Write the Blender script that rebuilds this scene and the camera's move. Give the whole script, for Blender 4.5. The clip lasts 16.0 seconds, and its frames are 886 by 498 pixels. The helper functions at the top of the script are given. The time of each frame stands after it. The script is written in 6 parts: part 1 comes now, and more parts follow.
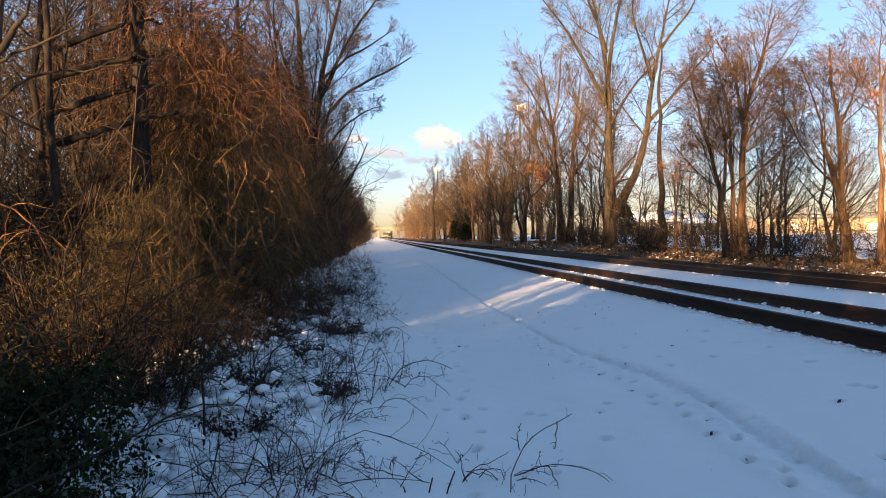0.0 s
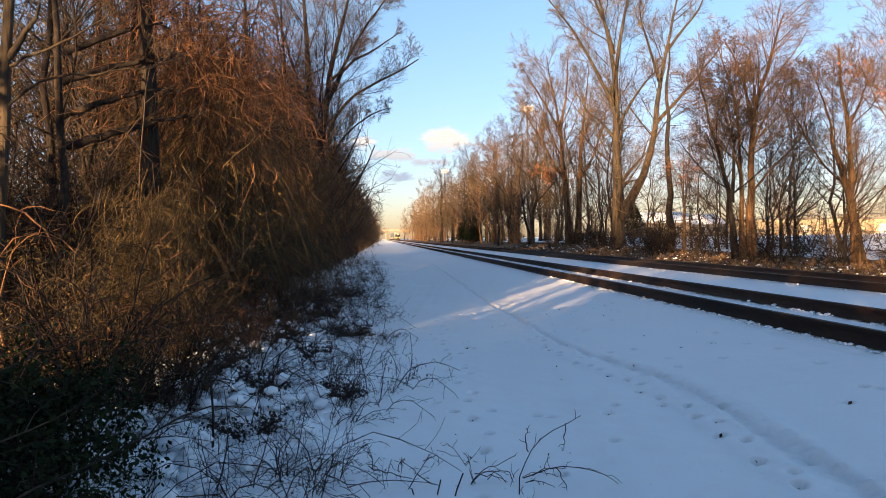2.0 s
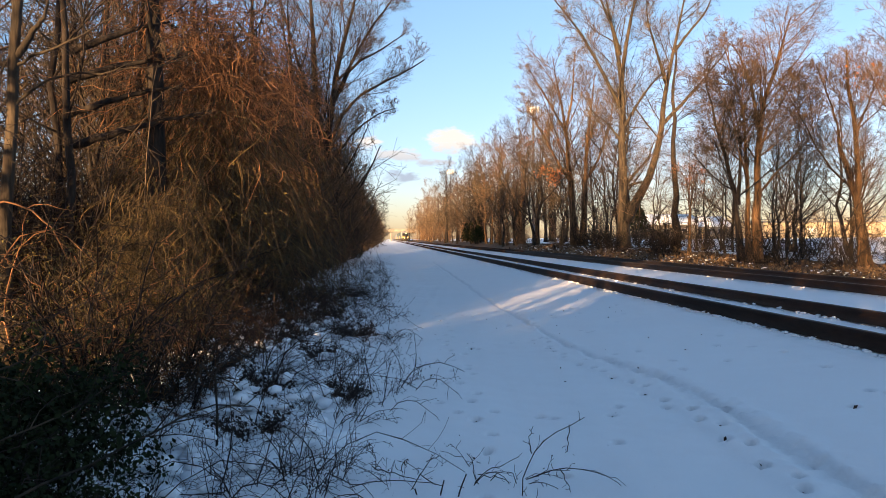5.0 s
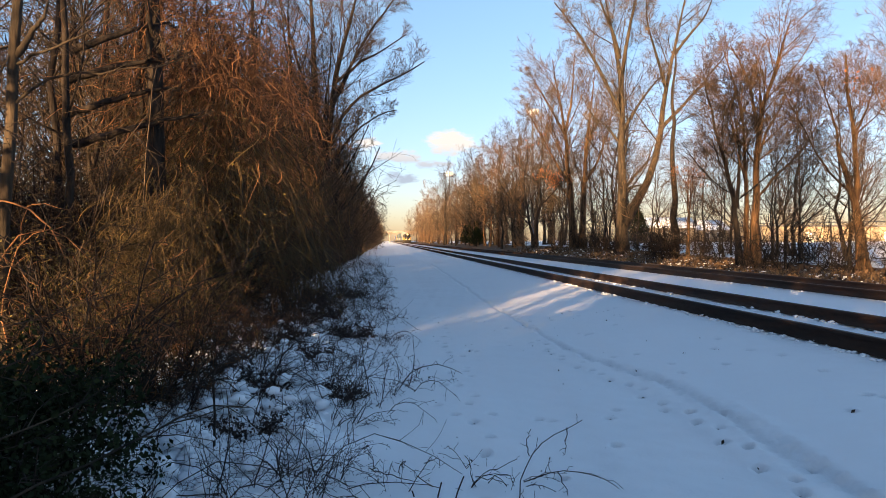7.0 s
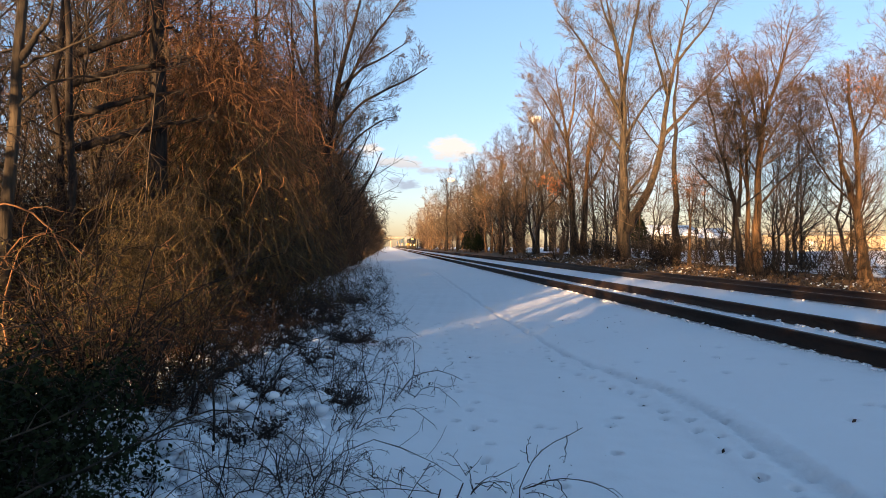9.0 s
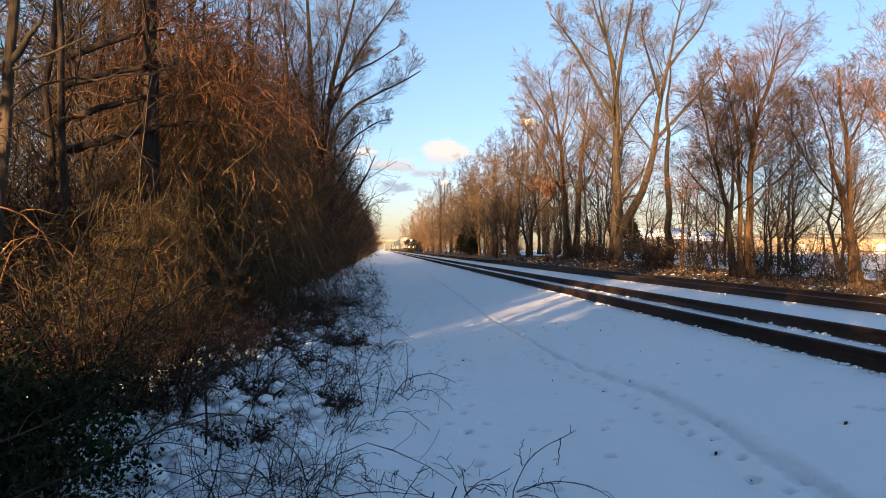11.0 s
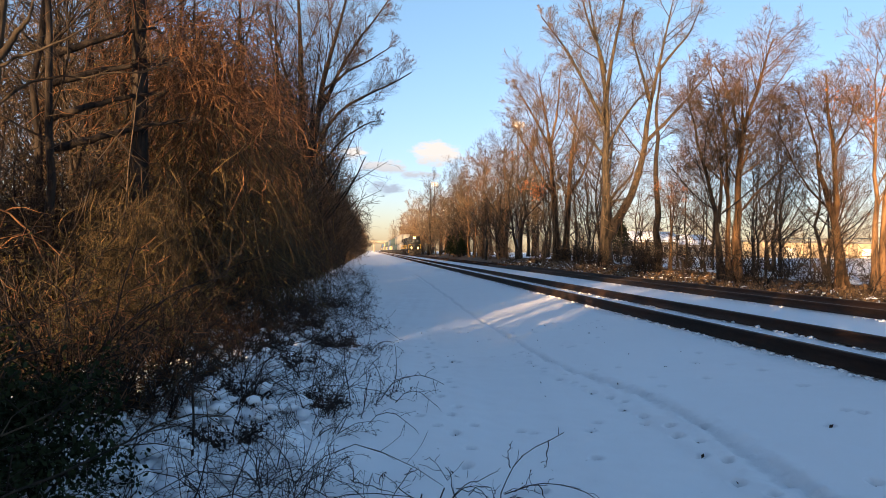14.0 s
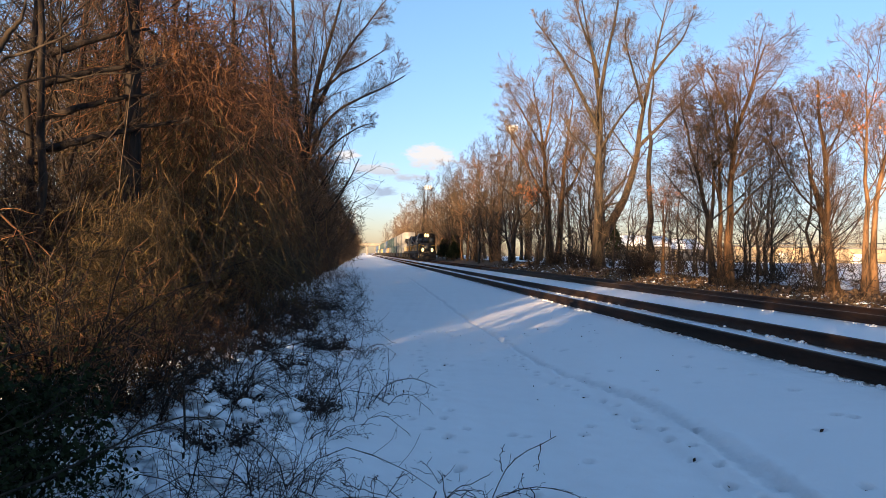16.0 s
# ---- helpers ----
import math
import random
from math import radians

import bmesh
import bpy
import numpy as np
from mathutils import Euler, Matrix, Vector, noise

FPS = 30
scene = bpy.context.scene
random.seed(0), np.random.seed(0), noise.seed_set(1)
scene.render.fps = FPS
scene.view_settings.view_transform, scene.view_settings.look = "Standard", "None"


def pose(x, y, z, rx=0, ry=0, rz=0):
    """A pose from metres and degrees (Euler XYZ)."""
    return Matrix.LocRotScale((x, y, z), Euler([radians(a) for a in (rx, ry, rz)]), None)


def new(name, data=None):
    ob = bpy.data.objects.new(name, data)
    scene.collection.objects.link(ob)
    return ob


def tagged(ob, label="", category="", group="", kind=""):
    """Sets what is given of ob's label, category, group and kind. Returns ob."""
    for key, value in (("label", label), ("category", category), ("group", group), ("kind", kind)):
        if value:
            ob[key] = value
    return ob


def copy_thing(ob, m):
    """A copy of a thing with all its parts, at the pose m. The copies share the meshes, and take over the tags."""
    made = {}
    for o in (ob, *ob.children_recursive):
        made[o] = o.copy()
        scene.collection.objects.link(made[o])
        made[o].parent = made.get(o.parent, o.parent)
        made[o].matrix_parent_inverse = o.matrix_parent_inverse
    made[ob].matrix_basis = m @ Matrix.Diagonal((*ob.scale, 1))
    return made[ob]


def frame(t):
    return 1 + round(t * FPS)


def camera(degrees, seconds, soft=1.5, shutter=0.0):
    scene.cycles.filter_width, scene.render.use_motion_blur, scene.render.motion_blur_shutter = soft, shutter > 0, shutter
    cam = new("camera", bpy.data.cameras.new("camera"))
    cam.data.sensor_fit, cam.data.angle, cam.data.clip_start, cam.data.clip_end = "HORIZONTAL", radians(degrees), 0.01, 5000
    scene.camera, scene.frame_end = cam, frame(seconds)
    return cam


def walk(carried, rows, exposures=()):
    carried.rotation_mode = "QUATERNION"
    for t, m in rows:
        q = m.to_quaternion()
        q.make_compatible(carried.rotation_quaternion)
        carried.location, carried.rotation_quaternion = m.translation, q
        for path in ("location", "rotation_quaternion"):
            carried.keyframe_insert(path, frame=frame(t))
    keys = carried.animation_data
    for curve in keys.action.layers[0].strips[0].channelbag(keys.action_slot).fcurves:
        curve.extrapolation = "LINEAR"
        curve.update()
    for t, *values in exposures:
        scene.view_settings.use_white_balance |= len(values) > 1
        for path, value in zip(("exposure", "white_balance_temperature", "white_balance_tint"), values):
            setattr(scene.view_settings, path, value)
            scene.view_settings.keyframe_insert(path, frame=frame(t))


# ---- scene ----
EYE_Z = 1.6
PATH = [
    (0.0, 88.977, 0.630, -5.529), (0.5, 89.007, 0.662, -5.360), (1.0, 89.041, 0.722, -5.211),
    (1.5, 89.086, 0.791, -5.068), (2.0, 89.133, 0.796, -4.910), (2.5, 89.167, 0.727, -4.815),
    (3.0, 89.161, 0.650, -4.768), (3.5, 89.165, 0.655, -4.681), (4.0, 89.153, 0.599, -4.598),
    (6.5, 89.280, 0.115, -4.560), (7.0, 89.332, 0.060, -4.607), (7.5, 89.408, -0.069, -4.653),
    (8.0, 89.541, -0.131, -4.642), (8.5, 89.691, -0.142, -4.549), (9.0, 89.822, -0.382, -4.513),
    (11.5, 90.084, -0.449, -5.204), (12.0, 90.119, -0.549, -5.375), (12.5, 90.140, -0.570, -5.503),
    (13.0, 90.149, -0.634, -5.620), (13.5, 90.162, -0.697, -5.749), (14.0, 90.194, -0.814, -5.889),
    (14.5, 90.270, -0.885, -6.015), (15.0, 90.336, -0.906, -6.126), (15.5, 90.407, -0.995, -6.262),
    (16.0, 90.458, -1.099, -6.449)]
cam = camera(2 * math.degrees(math.atan(784 / 1250)), 16.0, soft=0.7)
walk(cam, [(t, pose(0, 0, EYE_Z, rx, ry, rz)) for t, rx, ry, rz in PATH], [(0.0, 1.2, 6240, 14), (8.0, 1.18, 6300, 14), (12.5, 1.13, 6270, 14), (14.0, 1.12, 6180, 14), (15.0, 1.1, 5960, 13), (16.0, 1.08, 5800, 13)])

# ---- light: a low winter sun behind the camera, from the woods' side ----
SUN_AZ, SUN_EL = 214.0, 5.8     # degrees clockwise from the line of the track, degrees above the horizon
to_sun = Vector((math.sin(radians(SUN_AZ)) * math.cos(radians(SUN_EL)), math.cos(radians(SUN_AZ)) * math.cos(radians(SUN_EL)), math.sin(radians(SUN_EL))))
sun = new("sun", bpy.data.lights.new("sun", "SUN"))
sun.data.energy, sun.data.angle, sun.data.color = 11.0, radians(0.5), (1.0, 0.63, 0.29)
sun.rotation_mode = "QUATERNION"
sun.rotation_quaternion = to_sun.to_track_quat("Z", "Y")

world = bpy.data.worlds.new("winter_sky")
scene.world = world
world.use_nodes = True


def build_sky():
    nt = world.node_tree
    nt.nodes.clear()
    N = nt.nodes.new
    out, bg, sky = N("ShaderNodeOutputWorld"), N("ShaderNodeBackground"), N("ShaderNodeTexSky")
    sky.sky_type, sky.sun_disc = "NISHITA", False
    sky.sun_elevation, sky.sun_rotation = radians(SUN_EL), radians(SUN_AZ)
    sky.altitude, sky.air_density, sky.dust_density, sky.ozone_density = 0, 1.0, 0.5, 1.9
    bg.inputs["Strength"].default_value = 0.15
    # small fair-weather clouds low over the end of the track
    co, nz = N("ShaderNodeTexCoord"), N("ShaderNodeTexNoise")
    mp = N("ShaderNodeMapping")
    mp.inputs["Scale"].default_value = (34, 34, 95)
    nt.links.new(co.outputs["Generated"], mp.inputs["Vector"])
    nt.links.new(mp.outputs["Vector"], nz.inputs["Vector"])
    nz.inputs["Scale"].default_value, nz.inputs["Detail"].default_value, nz.inputs["Roughness"].default_value = 1.0, 6, 0.6
    sep = N("ShaderNodeSeparateXYZ")
    nt.links.new(co.outputs["Generated"], sep.inputs[0])

    def math_node(op, a, b=None, c=None):
        m = N("ShaderNodeMath")
        m.operation = op
        for i, v in enumerate((a, b, c)):
            if v is None:
                continue
            if isinstance(v, (int, float)):
                m.inputs[i].default_value = v
            else:
                nt.links.new(v, m.inputs[i])
        return m.outputs[0]
    total = None
    for cx, cz, wx, wz in CLOUDS:
        dx = math_node("DIVIDE", math_node("SUBTRACT", sep.outputs["X"], cx), wx)
        dz = math_node("DIVIDE", math_node("SUBTRACT", sep.outputs["Z"], cz), wz)
        d2 = math_node("ADD", math_node("MULTIPLY", dx, dx), math_node("MULTIPLY", dz, dz))
        f = math_node("SUBTRACT", 1.0, d2)
        total = f if total is None else math_node("MAXIMUM", total, f)
    front = math_node("GREATER_THAN", sep.outputs["Y"], 0.0)
    dens = math_node("ADD", total, math_node("MULTIPLY", math_node("SUBTRACT", nz.outputs["Fac"], 0.5), 3.6))
    mask = N("ShaderNodeMapRange")
    nt.links.new(dens, mask.inputs["Value"])
    mask.inputs["From Min"].default_value, mask.inputs["From Max"].default_value = 0.15, 0.85
    mask.inputs["To Max"].default_value = 0.92
    amount = math_node("MULTIPLY", mask.outputs[0], front)
    cloud = N("ShaderNodeMix")
    cloud.data_type = "RGBA"
    nt.links.new(sep.outputs["Z"], cloud.inputs["Factor"])
    tone = N("ShaderNodeMapRange")
    nt.links.new(sep.outputs["Z"], tone.inputs["Value"])
    tone.inputs["From Min"].default_value, tone.inputs["From Max"].default_value = 0.095, 0.135
    nt.links.new(tone.outputs[0], cloud.inputs["Factor"])
    cloud.inputs["A"].default_value, cloud.inputs["B"].default_value = (1.55, 1.75, 2.0, 1), (3.3, 2.9, 2.4, 1)
    mix = N("ShaderNodeMix")
    mix.data_type = "RGBA"
    nt.links.new(amount, mix.inputs["Factor"])
    # warm haze low over the horizon, all round
    low, haze = N("ShaderNodeMapRange"), N("ShaderNodeMix")
    low.inputs["From Min"].default_value, low.inputs["From Max"].default_value = 0.0, 0.36
    low.inputs["To Min"].default_value, low.inputs["To Max"].default_value = 1.0, 0.0
    nt.links.new(sep.outputs["Z"], low.inputs["Value"])
    haze.data_type, haze.blend_type = "RGBA", "MULTIPLY"
    haze.inputs["B"].default_value = (0.75, 0.72, 1.05, 1)
    haze.clamp_factor = True
    nt.links.new(low.outputs[0], haze.inputs["Factor"])
    nt.links.new(sky.outputs[0], haze.inputs["A"])
    nt.links.new(haze.outputs["Result"], mix.inputs["A"])
    nt.links.new(cloud.outputs["Result"], mix.inputs["B"])
    nt.links.new(mix.outputs["Result"], bg.inputs["Color"])
    nt.links.new(bg.outputs[0], out.inputs[0])


# direction x and z of each cloud's middle, half its width and height
CLOUDS = [(0.085, 0.137, 0.042, 0.018), (0.018, 0.117, 0.040, 0.011), (0.069, 0.107, 0.034, 0.008), (0.022, 0.087, 0.032, 0.012), (-0.021, 0.131, 0.024, 0.012)]
build_sky()


# ---- materials ----
def material(name, a, b, scale=6.0, rough=0.8, metal=0.0, bump=0.3, fine=40.0, spread=0.25, stretch=(1, 1, 1), island=False, spec=0.3, flat=False):
    """Two colours mixed by a coarse and a fine noise, a change of tone from object to object, and relief."""
    m = bpy.data.materials.new(name)
    m.use_nodes = True
    nt = m.node_tree
    bsdf = nt.nodes["Principled BSDF"]
    N = nt.nodes.new
    co, mp = N("ShaderNodeTexCoord"), N("ShaderNodeMapping")
    mp.inputs["Scale"].default_value = stretch
    nt.links.new(co.outputs["Object"], mp.inputs["Vector"])
    n1, n2 = N("ShaderNodeTexNoise"), N("ShaderNodeTexNoise")
    for n, s, d in ((n1, scale, 4), (n2, fine, 3)):
        n.inputs["Scale"].default_value, n.inputs["Detail"].default_value = s, d
        nt.links.new(mp.outputs["Vector"], n.inputs["Vector"])
    add = N("ShaderNodeMath")
    add.operation = "MULTIPLY_ADD"
    add.inputs[1].default_value = 0.45
    nt.links.new(n2.outputs["Fac"], add.inputs[0])
    nt.links.new(n1.outputs["Fac"], add.inputs[2])
    rng_ = N("ShaderNodeMapRange")
    rng_.inputs["From Min"].default_value, rng_.inputs["From Max"].default_value = 0.56, 0.89
    nt.links.new(add.outputs[0], rng_.inputs["Value"])
    mix = N("ShaderNodeMix")
    mix.data_type = "RGBA"
    mix.inputs["A"].default_value, mix.inputs["B"].default_value = (*a, 1), (*b, 1)
    nt.links.new(rng_.outputs[0], mix.inputs["Factor"])
    hsv = N("ShaderNodeHueSaturation")
    info = N("ShaderNodeNewGeometry") if island else N("ShaderNodeObjectInfo")
    val = N("ShaderNodeMapRange")
    val.inputs["To Min"].default_value, val.inputs["To Max"].default_value = 1 - spread, 1 + spread
    nt.links.new(info.outputs["Random Per Island" if island else "Random"], val.inputs["Value"])
    nt.links.new(val.outputs[0], hsv.inputs["Value"])
    nt.links.new(mix.outputs["Result"], hsv.inputs["Color"])
    nt.links.new(hsv.outputs[0], bsdf.inputs["Base Color"])
    bsdf.inputs["Roughness"].default_value, bsdf.inputs["Metallic"].default_value = rough, metal
    bsdf.inputs["Specular IOR Level"].default_value = spec
    if bump:
        bp = N("ShaderNodeBump")
        bp.inputs["Strength"].default_value, bp.inputs["Distance"].default_value = bump, 0.035
        nt.links.new(add.outputs[0], bp.inputs["Height"])
        nt.links.new(bp.outputs[0], bsdf.inputs["Normal"])
    return m


def glowing(name, colour, strength):
    m = bpy.data.materials.new(name)
    m.use_nodes = True
    b = m.node_tree.nodes["Principled BSDF"]
    b.inputs["Base Color"].default_value = (*colour, 1)
    b.inputs["Emission Color"].default_value = (*colour, 1)
    b.inputs["Emission Strength"].default_value = strength
    return m


def ground_material():
    """Snow; a litter of brown leaves shows through it under the woods and along the far bank."""
    m = bpy.data.materials.new("snow_and_litter")
    m.use_nodes = True
    nt = m.node_tree
    bsdf = nt.nodes["Principled BSDF"]
    N = nt.nodes.new
    geo, sep = N("ShaderNodeNewGeometry"), N("ShaderNodeSeparateXYZ")
    nt.links.new(geo.outputs["Position"], sep.inputs[0])

    def noise_(scale, detail=4, rough=0.55):
        n = N("ShaderNodeTexNoise")
        n.inputs["Scale"].default_value, n.inputs["Detail"].default_value, n.inputs["Roughness"].default_value = scale, detail, rough
        nt.links.new(geo.outputs["Position"], n.inputs["Vector"])
        return n.outputs["Fac"]

    def op(kind, a, b=0.0):
        x = N("ShaderNodeMath")
        x.operation = kind
        for i, v in enumerate((a, b)):
            if isinstance(v, (int, float)):
                x.inputs[i].default_value = v
            else:
                nt.links.new(v, x.inputs[i])
        return x.outputs[0]

    def ramp(v, lo, hi, smooth=True):
        r = N("ShaderNodeMapRange")
        r.interpolation_type = "SMOOTHSTEP"
        r.inputs["From Min"].default_value, r.inputs["From Max"].default_value = lo, hi
        nt.links.new(v, r.inputs["Value"])
        return r.outputs[0]
    woods = ramp(op("MULTIPLY", sep.outputs["X"], -1.0), 2.0, 4.6)
    bank = op("MULTIPLY", ramp(sep.outputs["X"], 12.2, 13.2), ramp(op("MULTIPLY", sep.outputs["X"], -1.0), -24.0, -19.0))
    cover = op("MAXIMUM", op("MULTIPLY", woods, 0.7), op("MULTIPLY", bank, 0.66))
    patch = op("ADD", op("MULTIPLY", noise_(1.6, 5), 0.55), op("MULTIPLY", noise_(9.0, 4, 0.7), 0.45))
    bare = ramp(op("ADD", op("SUBTRACT", cover, 0.56), op("SUBTRACT", patch, 0.42)), -0.03, 0.06)
    snow, litter, mix = N("ShaderNodeMix"), N("ShaderNodeMix"), N("ShaderNodeMix")
    for n in (snow, litter, mix):
        n.data_type = "RGBA"
    snow.inputs["A"].default_value, snow.inputs["B"].default_value = (0.87, 0.89, 0.92, 1), (0.93, 0.94, 0.96, 1)
    nt.links.new(noise_(0.8, 6), snow.inputs["Factor"])
    litter.inputs["A"].default_value, litter.inputs["B"].default_value = (0.055, 0.035, 0.022, 1), (0.20, 0.125, 0.07, 1)
    nt.links.new(noise_(28, 4, 0.7), litter.inputs["Factor"])
    # shade of the trail and prints, put into the snow colour as grey
    hollow_attr, grey = N("ShaderNodeAttribute"), N("ShaderNodeMix")
    hollow_attr.attribute_name, grey.data_type = "trodden", "RGBA"
    nt.links.new(op("MULTIPLY", hollow_attr.outputs["Fac"], op("ADD", noise_(14.0, 4, 0.7), 0.35)), grey.inputs["Factor"])
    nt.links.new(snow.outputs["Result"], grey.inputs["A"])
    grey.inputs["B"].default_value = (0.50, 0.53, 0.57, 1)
    nt.links.new(bare, mix.inputs["Factor"])
    nt.links.new(grey.outputs["Result"], mix.inputs["A"])
    nt.links.new(litter.outputs["Result"], mix.inputs["B"])
    nt.links.new(mix.outputs["Result"], bsdf.inputs["Base Color"])
    bsdf.inputs["Roughness"].default_value = 0.75
    bsdf.inputs["Specular IOR Level"].default_value = 0.2
    bp = N("ShaderNodeBump")
    bp.inputs["Strength"].default_value, bp.inputs["Distance"].default_value = 0.55, 0.03
    h = op("ADD", op("MULTIPLY", noise_(3.5, 5), 0.8), op("MULTIPLY", noise_(40, 3), 0.2))
    nt.links.new(h, bp.inputs["Height"])
    nt.links.new(bp.outputs[0], bsdf.inputs["Normal"])
    return m


M = {
    "ground": ground_material(),
    "snow": material("snow_clump", (0.82, 0.85, 0.9), (0.9, 0.92, 0.95), 5, 0.8, bump=0.2, spread=0.03),
    "bark": material("grey_brown_bark", (0.010, 0.008, 0.006), (0.07, 0.05, 0.032), 5, 0.9, bump=1.0, fine=22, stretch=(1, 1, 0.18)),
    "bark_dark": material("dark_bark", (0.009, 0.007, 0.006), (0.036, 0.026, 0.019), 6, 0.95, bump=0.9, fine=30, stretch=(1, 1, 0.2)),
    "bark_warm": material("orange_brown_bark", (0.02, 0.012, 0.007), (0.17, 0.092, 0.042), 5, 0.9, bump=1.0, fine=24, stretch=(1, 1, 0.18)),
    "twig": material("reddish_twig", (0.05, 0.031, 0.018), (0.155, 0.098, 0.053), 1.5, 0.85, bump=0, island=True, spread=0.75),
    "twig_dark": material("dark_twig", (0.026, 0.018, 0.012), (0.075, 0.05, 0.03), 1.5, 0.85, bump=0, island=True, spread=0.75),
    "twig_grey": material("grey_twig", (0.032, 0.023, 0.014), (0.135, 0.097, 0.057), 1.5, 0.85, bump=0, island=True, spread=0.75),
    "cane": material("bramble_cane", (0.018, 0.012, 0.010), (0.058, 0.036, 0.028), 3, 0.8, bump=0, island=True, spread=0.4),
    "vine": material("russet_vine", (0.07, 0.034, 0.015), (0.21, 0.10, 0.043), 3, 0.85, bump=0, island=True, spread=0.4),
    "olive_stem": material("olive_brown_stem", (0.03, 0.02, 0.009), (0.11, 0.072, 0.025), 3, 0.8, bump=0, island=True, spread=0.7),
    "olive": material("olive_leaf", (0.042, 0.036, 0.008), (0.105, 0.08, 0.018), 2, 0.7, bump=0, island=True, spread=0.45),
    "orange": material("orange_dry_leaf", (0.30, 0.10, 0.035), (0.45, 0.18, 0.07), 2, 0.7, bump=0, island=True, spread=0.3),
    "needle": material("dark_evergreen_leaf", (0.008, 0.013, 0.006), (0.03, 0.038, 0.016), 3, 0.9, bump=0, island=True, spread=0.4, spec=0.08),
    "berry": material("red_leaf", (0.22, 0.015, 0.012), (0.35, 0.03, 0.02), 6, 0.6, bump=0, island=True, spread=0.3),
    "straw": material("dry_grass", (0.20, 0.125, 0.06), (0.36, 0.24, 0.12), 3, 0.85, bump=0, island=True, spread=0.3),
    "litter": material("fallen_leaves", (0.035, 0.022, 0.015), (0.13, 0.08, 0.045), 2, 0.85, bump=0, island=True, spread=0.5),
    "bank_brush": material("russet_brush", (0.09, 0.05, 0.026), (0.22, 0.125, 0.06), 1.5, 0.85, bump=0, island=True, spread=0.6),
    "rust": material("rusted_rail_steel", (0.018, 0.010, 0.007), (0.05, 0.024, 0.014), 2.2, 0.75, 0.2, bump=0.3, fine=24, stretch=(1, 0.25, 1)),
    "polish": material("worn_rail_head", (0.10, 0.085, 0.075), (0.18, 0.15, 0.13), 3, 0.42, 0.8, bump=0.1, stretch=(1, 0.1, 1)),
    "wood": material("old_tie_wood", (0.035, 0.026, 0.02), (0.10, 0.075, 0.055), 4, 0.9, bump=0.6),
    "steel": material("galvanised_steel", (0.05, 0.05, 0.05), (0.11, 0.11, 0.11), 8, 0.6, 0.3, bump=0.1),
    "cream": material("cream_wall_panel", (0.21, 0.165, 0.115), (0.32, 0.26, 0.185), 0.6, 0.85, bump=0.2, fine=5, spread=0.06),
    "concrete": material("weathered_concrete", (0.17, 0.15, 0.13), (0.28, 0.25, 0.21), 0.4, 0.9, bump=0.3, fine=6),
    "roof": material("grey_shingle", (0.07, 0.07, 0.075), (0.14, 0.14, 0.14), 3, 0.9),
    "siding": material("pale_siding", (0.5, 0.48, 0.44), (0.6, 0.58, 0.53), 2, 0.8, bump=0.1),
    "dark_glass": material("dark_glass", (0.015, 0.017, 0.02), (0.025, 0.028, 0.03), 2, 0.12, bump=0, spec=0.6, spread=0),
    "black_paint": material("black_locomotive_paint", (0.012, 0.012, 0.013), (0.03, 0.028, 0.026), 1.5, 0.45, bump=0.05, spread=0.05),
    "dirty": material("sooty_steel", (0.02, 0.017, 0.014), (0.055, 0.045, 0.036), 3, 0.8, 0.2, bump=0.3, spread=0.05),
    "yellow": material("yellow_paint", (0.50, 0.28, 0.03), (0.62, 0.38, 0.06), 3, 0.5, bump=0.05, spread=0.03),
    "white_paint": material("white_paint", (0.66, 0.64, 0.6), (0.8, 0.78, 0.74), 2, 0.55, bump=0.05, spread=0.05),
    "lamp": glowing("lit_headlight", (1.0, 0.66, 0.22), 1.15),
}


